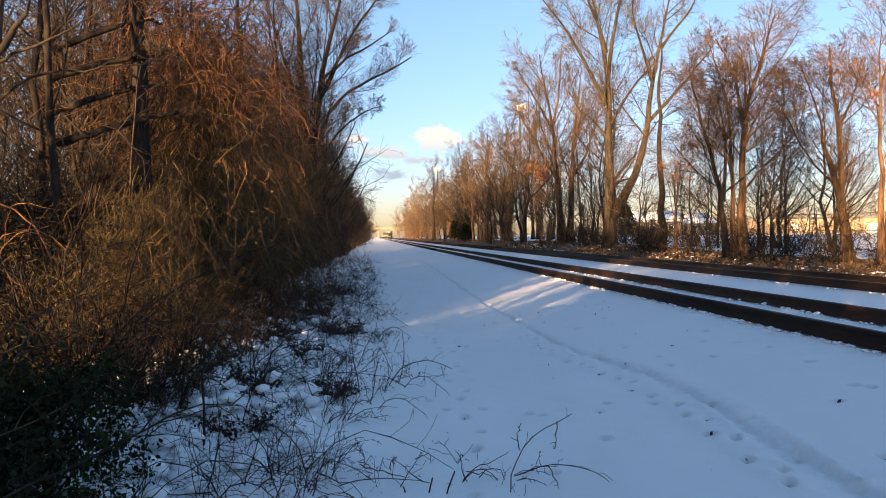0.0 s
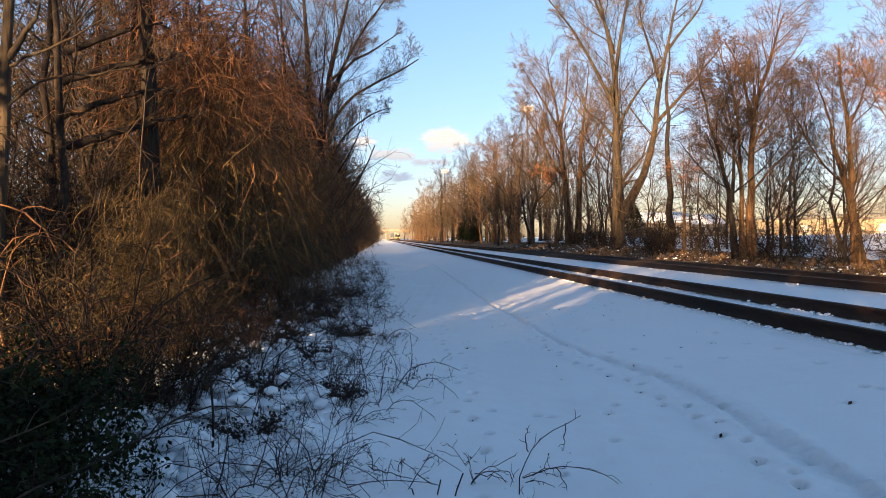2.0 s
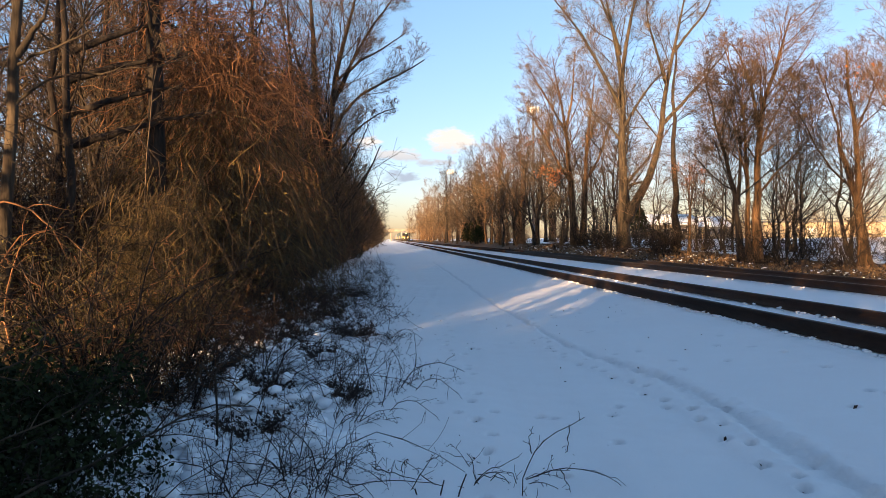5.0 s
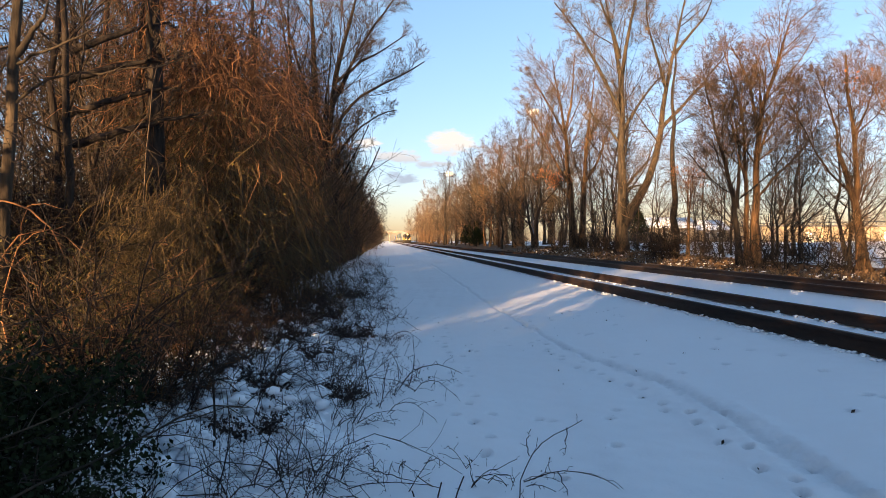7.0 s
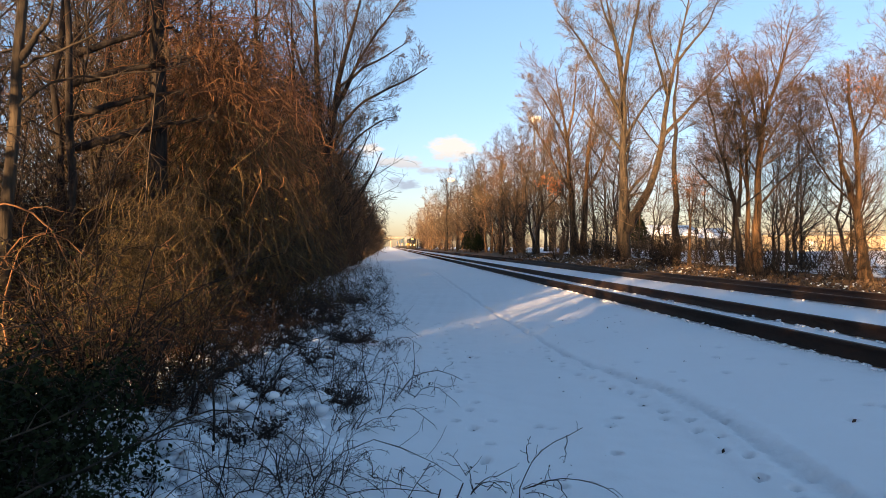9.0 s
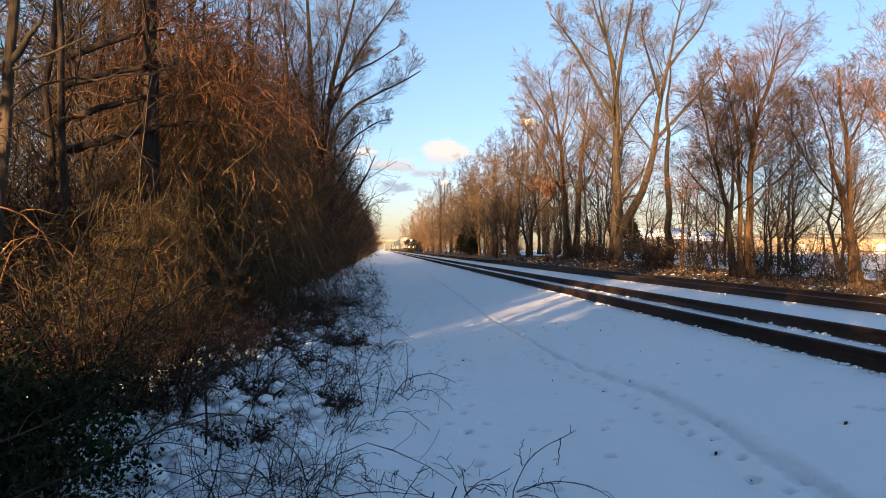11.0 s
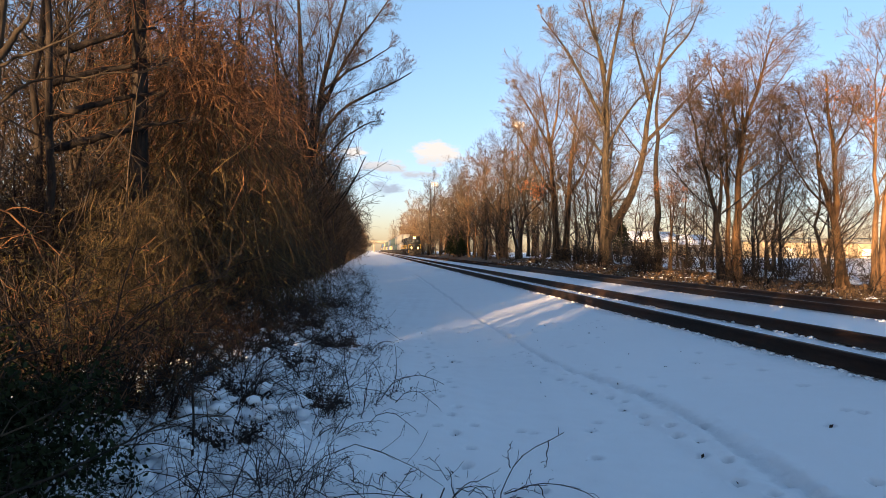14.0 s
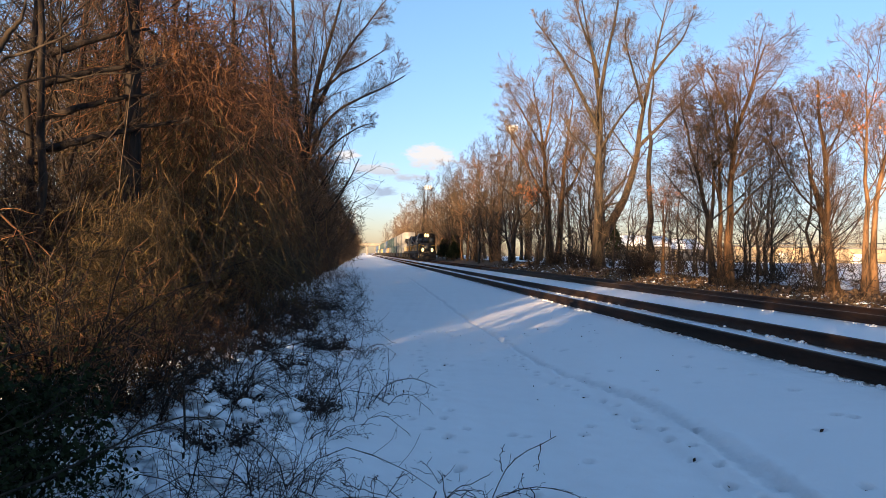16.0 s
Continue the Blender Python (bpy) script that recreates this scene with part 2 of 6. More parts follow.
# ---- geometry helpers ----
class Geo:
    """Collects arrays of corners and faces into one mesh."""
    def __init__(self):
        self.v, self.f, self.n = [], [], 0

    def add(self, verts, faces):
        verts = np.asarray(verts, float).reshape(-1, 3)
        self.v.append(verts)
        self.f.append(np.asarray(faces, int) + self.n)
        self.n += len(verts)
        return self

    def box(self, x0, x1, y0, y1, z0, z1, bevel=0.0):
        b = min(bevel, 0.45 * min(x1 - x0, y1 - y0, z1 - z0))
        if b <= 0:
            v = [(x, y, z) for z in (z0, z1) for x, y in ((x0, y0), (x1, y0), (x1, y1), (x0, y1))]
            return self.add(v, [(3, 2, 1, 0), (4, 5, 6, 7), (0, 1, 5, 4), (1, 2, 6, 5), (2, 3, 7, 6), (3, 0, 4, 7)])
        ring = lambda i: [(x0 + i + b, y0 + i), (x1 - i - b, y0 + i), (x1 - i, y0 + i + b), (x1 - i, y1 - i - b), (x1 - i - b, y1 - i), (x0 + i + b, y1 - i), (x0 + i, y1 - i - b), (x0 + i, y0 + i + b)]
        levels = [(z0, b * 0.7), (z0 + b, 0), (z1 - b, 0), (z1, b * 0.7)]
        v = [(x, y, z) for z, i in levels for x, y in ring(i)]
        quads = [(k * 8 + j, k * 8 + (j + 1) % 8, (k + 1) * 8 + (j + 1) % 8, (k + 1) * 8 + j) for k in range(3) for j in range(8)]
        base = self.n
        self.add(v, quads)
        self.f.append(np.array([[base + j for j in range(7, -1, -1)], [base + 24 + j for j in range(8)]]))
        return self

    def prism(self, profile, axis, a, b):
        """A closed outline in the two other axes, drawn out along axis from a to b."""
        n = len(profile)
        def put(p, q):
            return (q, p[0], p[1]) if axis == 0 else (p[0], q, p[1]) if axis == 1 else (p[0], p[1], q)
        base = self.n
        self.add([put(p, q) for q in (a, b) for p in profile], [(j, (j + 1) % n, n + (j + 1) % n, n + j) for j in range(n)])
        self.f.append(np.array([[base + j for j in range(n)][::-1]]))
        self.f.append(np.array([[base + n + j for j in range(n)]]))
        return self

    def rod(self, pts, r, sides=6):
        p = np.asarray(pts, float)[None]
        rr = np.full(p.shape[:2], r) if np.isscalar(r) else np.asarray(r, float)[None]
        return self.tubes(p, rr, sides)

    def tubes(self, P, R, s):
        B, n, _ = P.shape
        T = np.gradient(P, axis=1)
        T /= np.linalg.norm(T, axis=2, keepdims=True) + 1e-9
        ref = np.where(np.abs(T[:, :1, 2:3]) > 0.8, np.array([1.0, 0, 0]), np.array([0, 0, 1.0]))
        U = np.cross(T, np.broadcast_to(ref, T.shape))
        U /= np.linalg.norm(U, axis=2, keepdims=True) + 1e-9
        V = np.cross(T, U)
        a = np.arange(s) * 2 * np.pi / s
        ring = P[:, :, None] + R[:, :, None, None] * (np.cos(a)[:, None] * U[:, :, None] + np.sin(a)[:, None] * V[:, :, None])
        i, j, k = np.meshgrid(np.arange(B), np.arange(n - 1), np.arange(s), indexing="ij")
        at = lambda jj, kk: (i * n + jj) * s + kk % s
        faces = np.stack([at(j, k), at(j, k + 1), at(j + 1, k + 1), at(j + 1, k)], -1).reshape(-1, 4)
        return self.add(ring.reshape(-1, 3), faces)

    def leaves(self, rng, C, size, droop=0.3):
        """Small pointed leaves folded along the middle, turned at random."""
        B = len(C)
        d = rng.normal(size=(B, 3))
        d[:, 2] -= droop
        d /= np.linalg.norm(d, axis=1, keepdims=True)
        w = np.cross(d, rng.normal(size=(B, 3)))
        w /= np.linalg.norm(w, axis=1, keepdims=True) + 1e-9
        up = np.cross(d, w)
        s = (size * rng.uniform(0.6, 1.4, B))[:, None]
        v = np.stack([C, C + s * (0.5 * d + 0.3 * w + 0.08 * up), C + s * d, C + s * (0.5 * d - 0.3 * w + 0.08 * up)], 1)
        return self.add(v.reshape(-1, 3), np.arange(B * 4).reshape(-1, 4))

    def lumps(self, rng, C, size, flat=0.6):
        """Rounded uneven clumps."""
        lat, lon = 4, 7
        th = np.linspace(0.25, np.pi - 0.4, lat)
        for c, s in zip(C, size):
            ph = np.arange(lon) * 2 * np.pi / lon
            r = s * rng.uniform(0.75, 1.25, (lat, lon))
            x = c[0] + r * np.sin(th)[:, None] * np.cos(ph) * rng.uniform(0.7, 1.4)
            y = c[1] + r * np.sin(th)[:, None] * np.sin(ph)
            z = c[2] + flat * r * np.cos(th)[:, None]
            v = np.stack([x, y, z], -1).reshape(-1, 3)
            base = self.n
            self.add(v, [(a * lon + b, a * lon + (b + 1) % lon, (a + 1) * lon + (b + 1) % lon, (a + 1) * lon + b) for a in range(lat - 1) for b in range(lon)])
            self.f.append(np.array([[base + b for b in range(lon)][::-1]]))
        return self

    def mesh(self, name, mat, smooth=False):
        me = bpy.data.meshes.new(name)
        v = np.concatenate(self.v)
        loops = np.concatenate([f.ravel() for f in self.f])
        sizes = np.concatenate([np.full(len(f), f.shape[1]) for f in self.f])
        me.vertices.add(len(v))
        me.vertices.foreach_set("co", v.ravel())
        me.loops.add(len(loops))
        me.loops.foreach_set("vertex_index", loops)
        me.polygons.add(len(sizes))
        me.polygons.foreach_set("loop_start", np.concatenate([[0], np.cumsum(sizes)[:-1]]))
        if smooth:
            me.polygons.foreach_set("use_smooth", np.ones(len(sizes), bool))
        me.materials.append(mat)
        me.update(calc_edges=True)
        me.validate()
        return me


def part(name, geo, mat, parent=None, label="", smooth=False):
    ob = new(name, geo.mesh(name, M[mat], smooth))
    if parent:
        ob.parent = parent
    if label:
        ob["label"] = label
    return ob


def thing(name, label, category, group="", kind="", at=None):
    ob = new(name)
    ob.empty_display_size = 0.2
    if at:
        ob.location = at
    return tagged(ob, label, category, group, kind)


# ---- the lie of the land ----
PROFILE_X = [-60, -14, -5, -2.5, -0.5, 1.2, 2.6, 3.7, 4.8, 5.0, 7.0, 7.6, 9.4, 9.9, 12.0, 12.6, 13.6, 15.5, 22, 28, 60, 110, 160]
PROFILE_Z = [0.25, 0.22, 0.12, 0.06, 0.0, 0.0, 0.08, 0.2, 0.335, 0.35, 0.35, 0.33, 0.33, 0.345, 0.345, 0.30, 0.30, 0.40, 0.45, 0.45, 0.95, 1.45, 1.45]
TRAIL = [(2.9, 46), (2.84, 40.5), (2.58, 23.4), (2.47, 16.9), (2.51, 11.5), (2.56, 8.8), (2.77, 7.6), (2.9, 7.05), (2.86, 6.0), (2.83, 5.2), (2.81, 4.5), (2.77, 3.6)]


def wave(x, y, k, seed):
    return np.sin(k * (x * 0.8 + 0.6 * y) + seed) * np.sin(k * (0.9 * y - 0.5 * x) * 0.83 + 2.1 * seed) + 0.5 * np.sin(k * 2.1 * (x - 0.3 * y) + 3.3 * seed) * np.sin(k * 1.9 * y + seed)


def ground_z(x, y):
    x, y = np.asarray(x, float), np.asarray(y, float)
    z = np.interp(x, PROFILE_X, PROFILE_Z)
    z = z + np.clip((x - 13.0) / 4.0, 0, 1) * np.interp(y, [20, 34, 56, 90], [0.0, 0.02, 0.36, 0.45]) * np.clip((90 - x) / 60.0, 0, 1)
    free = np.clip((4.9 - x) / 2.0, 0, 1) + np.clip((x - 12.4) / 1.5, 0, 1)
    z = z + free * (0.030 * wave(x, y, 0.55, 1.3) + 0.014 * wave(x, y, 1.9, 4.0) + np.clip((30 - y) / 15.0, 0, 1) * (0.007 * wave(x, y, 5.3, 0.4) + 0.0045 * wave(x, y, 12.0, 2.2)))
    z = z + np.clip((-1.0 - x) / 2.0, 0, 1) * 0.05 * wave(x, y, 2.7, 2.0)
    rough = np.clip((-0.2 - x) / 1.2, 0, 1) * np.clip((x + 6) / 2.0, 0, 1) * np.clip((40 - y) / 20.0, 0, 1)
    z = z + rough * (0.11 * np.abs(wave(x, y, 4.3, 5.0)) + 0.085 * np.abs(wave(x, y, 9.7, 1.1)) - 0.09)
    near_rail = np.exp(-((x - 5.02) / 0.12) ** 2) + np.exp(-((x - 6.55) / 0.12) ** 2)
    z = z + near_rail * (0.022 * wave(x, y, 6.0, 0.7) + 0.014 * wave(x, y, 17.0, 2.9))
    return z


PRINTS = []


def build_ground():
    def steps(*runs):
        out = [runs[0][0]]
        for a, b, n in runs:
            out += list(a + (b - a) * np.linspace(0, 1, n + 1)[1:])
        return np.array(out)
    xs = steps((-1500, -300, 4), (-300, -60, 6), (-60, -14, 12), (-14, -5, 26), (-5, -0.4, 62), (-0.4, 4.8, 166), (4.8, 5.4, 12), (5.4, 7.4, 22), (7.4, 12.4, 24), (12.4, 30, 40), (30, 120, 20), (120, 400, 6), (400, 1500, 4))
    ys = steps((-300, -30, 8), (-30, 3.8, 18), (3.8, 12, 240), (12, 24, 120), (24, 60, 90), (60, 140, 50), (140, 400, 24), (400, 1000, 14), (1000, 3500, 6))
    X, Y = np.meshgrid(xs, ys)
    Z = ground_z(X, Y)
    # the trodden trail: a shallow double groove with soft shoulders
    ty = np.array([p[1] for p in TRAIL])[::-1]
    tx = np.array([p[0] for p in TRAIL])[::-1]
    mid = np.interp(Y, ty, tx) + 0.02 * np.sin(Y * 2.3)
    on = ((Y > 2) & (Y < 46)) * np.interp(Y, [3, 8, 14, 46], [1.0, 1.0, 0.75, 0.3])
    d = X - mid
    wide = np.interp(Y, [3, 7, 10, 46], [0.10, 0.075, 0.042, 0.05])
    Z += on * (-np.interp(Y, [8, 14], [0.026, 0.028]) * np.exp(-(d / wide) ** 2) + 0.007 * np.exp(-((d - 2.2 * wide) / wide) ** 2) + 0.007 * np.exp(-((d + 2.2 * wide) / wide) ** 2))
    Z += on * (Y < 9) * (-0.008 * np.exp(-((d + 0.40) / 0.07) ** 2))
    Z += on * (Y < 13) * np.exp(-(d / (2.2 * wide)) ** 2) * (0.02 * wave(X, Y, 15.0, 0.3) + 0.02 * wave(X, Y, 31.0, 1.9))
    # small unevenness of the open snow
    Z += ((X > -0.4) & (X < 4.8) & (Y > 3.8) & (Y < 24)) * (0.004 * wave(X, Y, 7.0, 4.1) + 0.003 * wave(X, Y, 17.0, 2.7))
    # mask for the shade painted into the groove, and into the prints below
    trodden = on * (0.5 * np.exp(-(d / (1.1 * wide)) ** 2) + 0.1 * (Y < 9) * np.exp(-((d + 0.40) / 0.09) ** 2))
    # small prints of an animal beside the trail, and single ones across the snow
    rng = np.random.default_rng(7)
    prints = [(np.interp(y, ty, tx) - 0.32 + 0.09 * (i % 2) + rng.normal() * 0.05, y + rng.normal() * 0.05) for i, y in enumerate(np.arange(4.0, 11, 0.27))]
    prints += [(0.55 + 0.035 * y + 0.1 * (i % 2) + rng.normal() * 0.06, y + rng.normal() * 0.08) for i, y in enumerate(np.arange(5.2, 15, 0.42))]
    prints += [(rng.uniform(0.4, 4.6), rng.uniform(4, 15)) for _ in range(70)]
    PRINTS.extend(prints)
    for px, py in prints:
        i0, i1 = np.searchsorted(xs, (px - 0.25, px + 0.25))
        j0, j1 = np.searchsorted(ys, (py - 0.25, py + 0.25))
        gx, gy = X[j0:j1, i0:i1] - px, Y[j0:j1, i0:i1] - py
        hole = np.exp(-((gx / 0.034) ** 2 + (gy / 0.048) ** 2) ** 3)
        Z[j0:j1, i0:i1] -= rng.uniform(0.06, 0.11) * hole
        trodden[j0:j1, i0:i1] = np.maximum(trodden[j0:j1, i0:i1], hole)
    ny, nx = X.shape
    idx = np.arange(ny * nx).reshape(ny, nx)
    g = Geo().add(np.stack([X, Y, Z], -1), np.stack([idx[:-1, :-1], idx[:-1, 1:], idx[1:, 1:], idx[1:, :-1]], -1).reshape(-1, 4))
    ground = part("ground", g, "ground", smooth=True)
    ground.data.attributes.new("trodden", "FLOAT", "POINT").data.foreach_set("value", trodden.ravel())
    return tagged(ground, "snow-covered ground with footprints and leaf litter under the trees", "ground", kind="structure")


build_ground()


# ---- the railway ----
RAIL_TOP = 0.56
RAILS = ((5.22, 6.72), (10.16, 11.69))


def railway_track(left, right, label):
    t = thing("railway_track", label, "railway track", "railway tracks", "structure")
    half = [(0.069, -0.19), (0.069, -0.178), (0.014, -0.158), (0.009, -0.045), (0.034, -0.034), (0.036, -0.008), (0.030, 0.0)]
    profile = half + [(-a, b) for a, b in half[::-1]]
    for x in (left, right):
        g = Geo()
        for y0, y1 in ((-60, 60), (60, 1200)):
            g.prism([(x + a, RAIL_TOP + b) for a, b in profile], 1, y0, y1)
        rail = part("rail", g, "rust", t, "rusted steel rail")
        g = Geo().box(x - 0.024, x + 0.024, -60, 1200, RAIL_TOP - 0.001, RAIL_TOP + 0.003)
        part("rail_head", g, "polish", rail, "worn shiny running surface")


railway_track(*RAILS[0], "rusty steel railway track half buried in snow")
railway_track(*RAILS[1], "rusty steel railway track beside the wooded bank")


# ---- growing things ----
def smooth_line(pts, n, rng=None, jitter=0.0):
    pts = np.asarray(pts, float)
    t = np.concatenate([[0], np.cumsum(np.linalg.norm(np.diff(pts, axis=0), axis=1))])
    u = np.linspace(0, t[-1], n)
    out = np.stack([np.interp(u, t, pts[:, i]) for i in range(3)], 1)
    for _ in range(2):
        out[1:-1] = 0.25 * out[:-2] + 0.5 * out[1:-1] + 0.25 * out[2:]
    if rng is not None:
        out[1:] += rng.normal(size=(n - 1, 3)) * jitter
    return out


def grow(rng, P, R, k, u0, u1, ratio, angle, n, wander, up, thick=0.012, rmin=0.004, fixed=None):
    """k shoots from each parent, between u0 and u1 of its length."""
    B, m, _ = P.shape
    idx = np.repeat(np.arange(B), k)
    u = (np.tile(np.arange(k), B) + rng.uniform(0, 1, B * k)) / k * (u1 - u0) + u0
    f = np.clip(u * (m - 1), 0, m - 1.001)
    i = f.astype(int)
    w = (f - i)[:, None]
    pos = P[idx, i] * (1 - w) + P[idx, i + 1] * w
    tan = P[idx, i + 1] - P[idx, i]
    tan /= np.linalg.norm(tan, axis=1, keepdims=True) + 1e-9
    rad = R[idx, i] * (1 - w[:, 0]) + R[idx, i + 1] * w[:, 0]
    length = np.linalg.norm(np.diff(P, axis=1), axis=2).sum(1)[idx] if fixed is None else np.full(B * k, fixed)
    L = length * ratio * (1.15 - 0.65 * (u - u0) / (u1 - u0 + 1e-9)) * rng.uniform(0.6, 1.3, B * k)
    perp = np.cross(tan, rng.normal(size=(B * k, 3)))
    perp /= np.linalg.norm(perp, axis=1, keepdims=True) + 1e-9
    a = radians(angle) * rng.uniform(0.6, 1.35, B * k)[:, None]
    d = np.cos(a) * tan + np.sin(a) * perp
    pts = [pos]
    for _ in range(n - 1):
        d = d + wander * rng.normal(size=d.shape)
        d[:, 2] += up
        d /= np.linalg.norm(d, axis=1, keepdims=True)
        pts.append(pts[-1] + d * (L / (n - 1))[:, None])
    r0 = np.maximum(np.minimum(rad * 0.8, thick * L), rmin)
    taper = np.linspace(1, 0.35, n)
    return np.stack(pts, 1), np.maximum(r0[:, None] * taper, rmin * 0.7)


def tree(seed, stems, k=(14, 6, 5, 3), ratio=(0.36, 0.5, 0.5, 0.5), angle=(48, 45, 45, 45), up=(0.12, 0.06, 0.03, 0.0), bare=0.25, rmin=0.006, bark="bark", twig="twig_grey",
         label="bare deciduous tree", group="", leaves=None, slim=1.0, cheap=False, limbs=(), category="tree", name="tree", sway=0.012, taper=1.35, curl=1.0):
    """A bare tree: stems are lists of points with a foot radius; k shoots a level."""
    rng = np.random.default_rng(seed)
    t = thing(name, label, category, group)
    trunk, crown = Geo(), Geo()
    tips = None
    P, R = [], []
    for pts, r0 in stems:
        p = smooth_line(pts, 12, rng, sway * np.linalg.norm(np.asarray(pts[-1]) - np.asarray(pts[0])) ** 0.7)
        u = np.linspace(0, 1, 12)
        r = r0 * (1 - 0.9 * u) ** taper * (1 + 0.5 * np.exp(-u * 14))
        trunk.tubes(p[None], r[None], 6 if cheap else 10)
        P.append(p), R.append(r)
    P, R = np.array(P), np.array(R)
    for pts, r0 in limbs:
        p = smooth_line(pts, 12, rng, min(0.025, 4 * sway))
        r = r0 * (1 - 0.75 * np.linspace(0, 1, 12))
        trunk.tubes(p[None], r[None], 7)
        P, R = np.concatenate([P, p[None]]), np.concatenate([R, r[None]])
    P1, R1 = grow(rng, P, R, k[0], bare, 0.98, ratio[0], angle[0], 4 if cheap else 6, 0.12 * curl, up[0], 0.010 * slim, rmin * 1.6)
    # short limbs carry fewer shoots
    long = np.linalg.norm(np.diff(P, axis=1), axis=2).sum(1)
    keep = rng.uniform(size=len(P1)) < np.repeat(np.minimum(1, 1.8 * long / long.max()), k[0])
    P1, R1 = P1[keep], R1[keep]
    trunk.tubes(P1, R1, 3 if cheap else 4)
    P2, R2 = grow(rng, P1, R1, k[1], 0.15, 1.0, ratio[1], angle[1], 3 if cheap else 4, 0.2 * curl, up[1], 0.008 * slim, rmin * 1.2)
    crown.tubes(P2, R2, 3)
    P3, R3 = grow(rng, P2, R2, k[2], 0.15, 1.0, ratio[2], angle[2], 2 if cheap else 3, 0.25 * curl, up[2], 0.007 * slim, rmin)
    crown.tubes(P3, R3, 3)
    last = P3
    if len(k) > 3:
        P4, R4 = grow(rng, P3, R3, k[3], 0.1, 1.0, ratio[3], angle[3], 2, 0.2, up[3], 0.006 * slim, rmin * 0.8)
        crown.tubes(P4, R4, 3)
        last = P4
    part("trunk", trunk, bark, t, smooth=True)
    part("crown", crown, twig, t)
    if leaves:
        mat, share, size, lo, hi = leaves
        C = last[:, -1]
        h = C[:, 2] / C[:, 2].max()
        C = C[(h > lo) & (h < hi)]
        # leaves hang on in bunches
        if len(C):
            hub = C[rng.integers(0, len(C), 48)]
            near = np.min(np.linalg.norm(C[:, None] - hub[None], axis=2), axis=1) < 0.03 * last[:, -1, 2].max()
            C = C[near & (rng.uniform(size=len(C)) < share)]
            C = np.repeat(C, 3, 0) + rng.normal(size=(len(C) * 3, 3)) * size * 0.6
            part("leaves", Geo().leaves(rng, C, size, 0.8), mat, t, "withered leaves still hanging on")
    return t


def straight(rng, h, lean=0.04, sway=0.02, n=5, x=0.0):
    return [(x + lean * h * (i / n) + sway * h * rng.normal() * (i > 0), sway * h * rng.normal() * (i > 0), h * i / n) for i in range(n + 1)]


def stand(ob, x, y, turn=None, sink=0.06, size=1.0):
    ob.location = (x, y, float(ground_z(x, y)) - sink)
    if turn is not None:
        ob.rotation_euler[2] = turn
    ob.scale = (size,) * 3
    return ob


def again(ob, x, y, turn, size, sink=0.06):
    c = copy_thing(ob, Matrix.Identity(4))
    return stand(c, x, y, turn, sink, size)


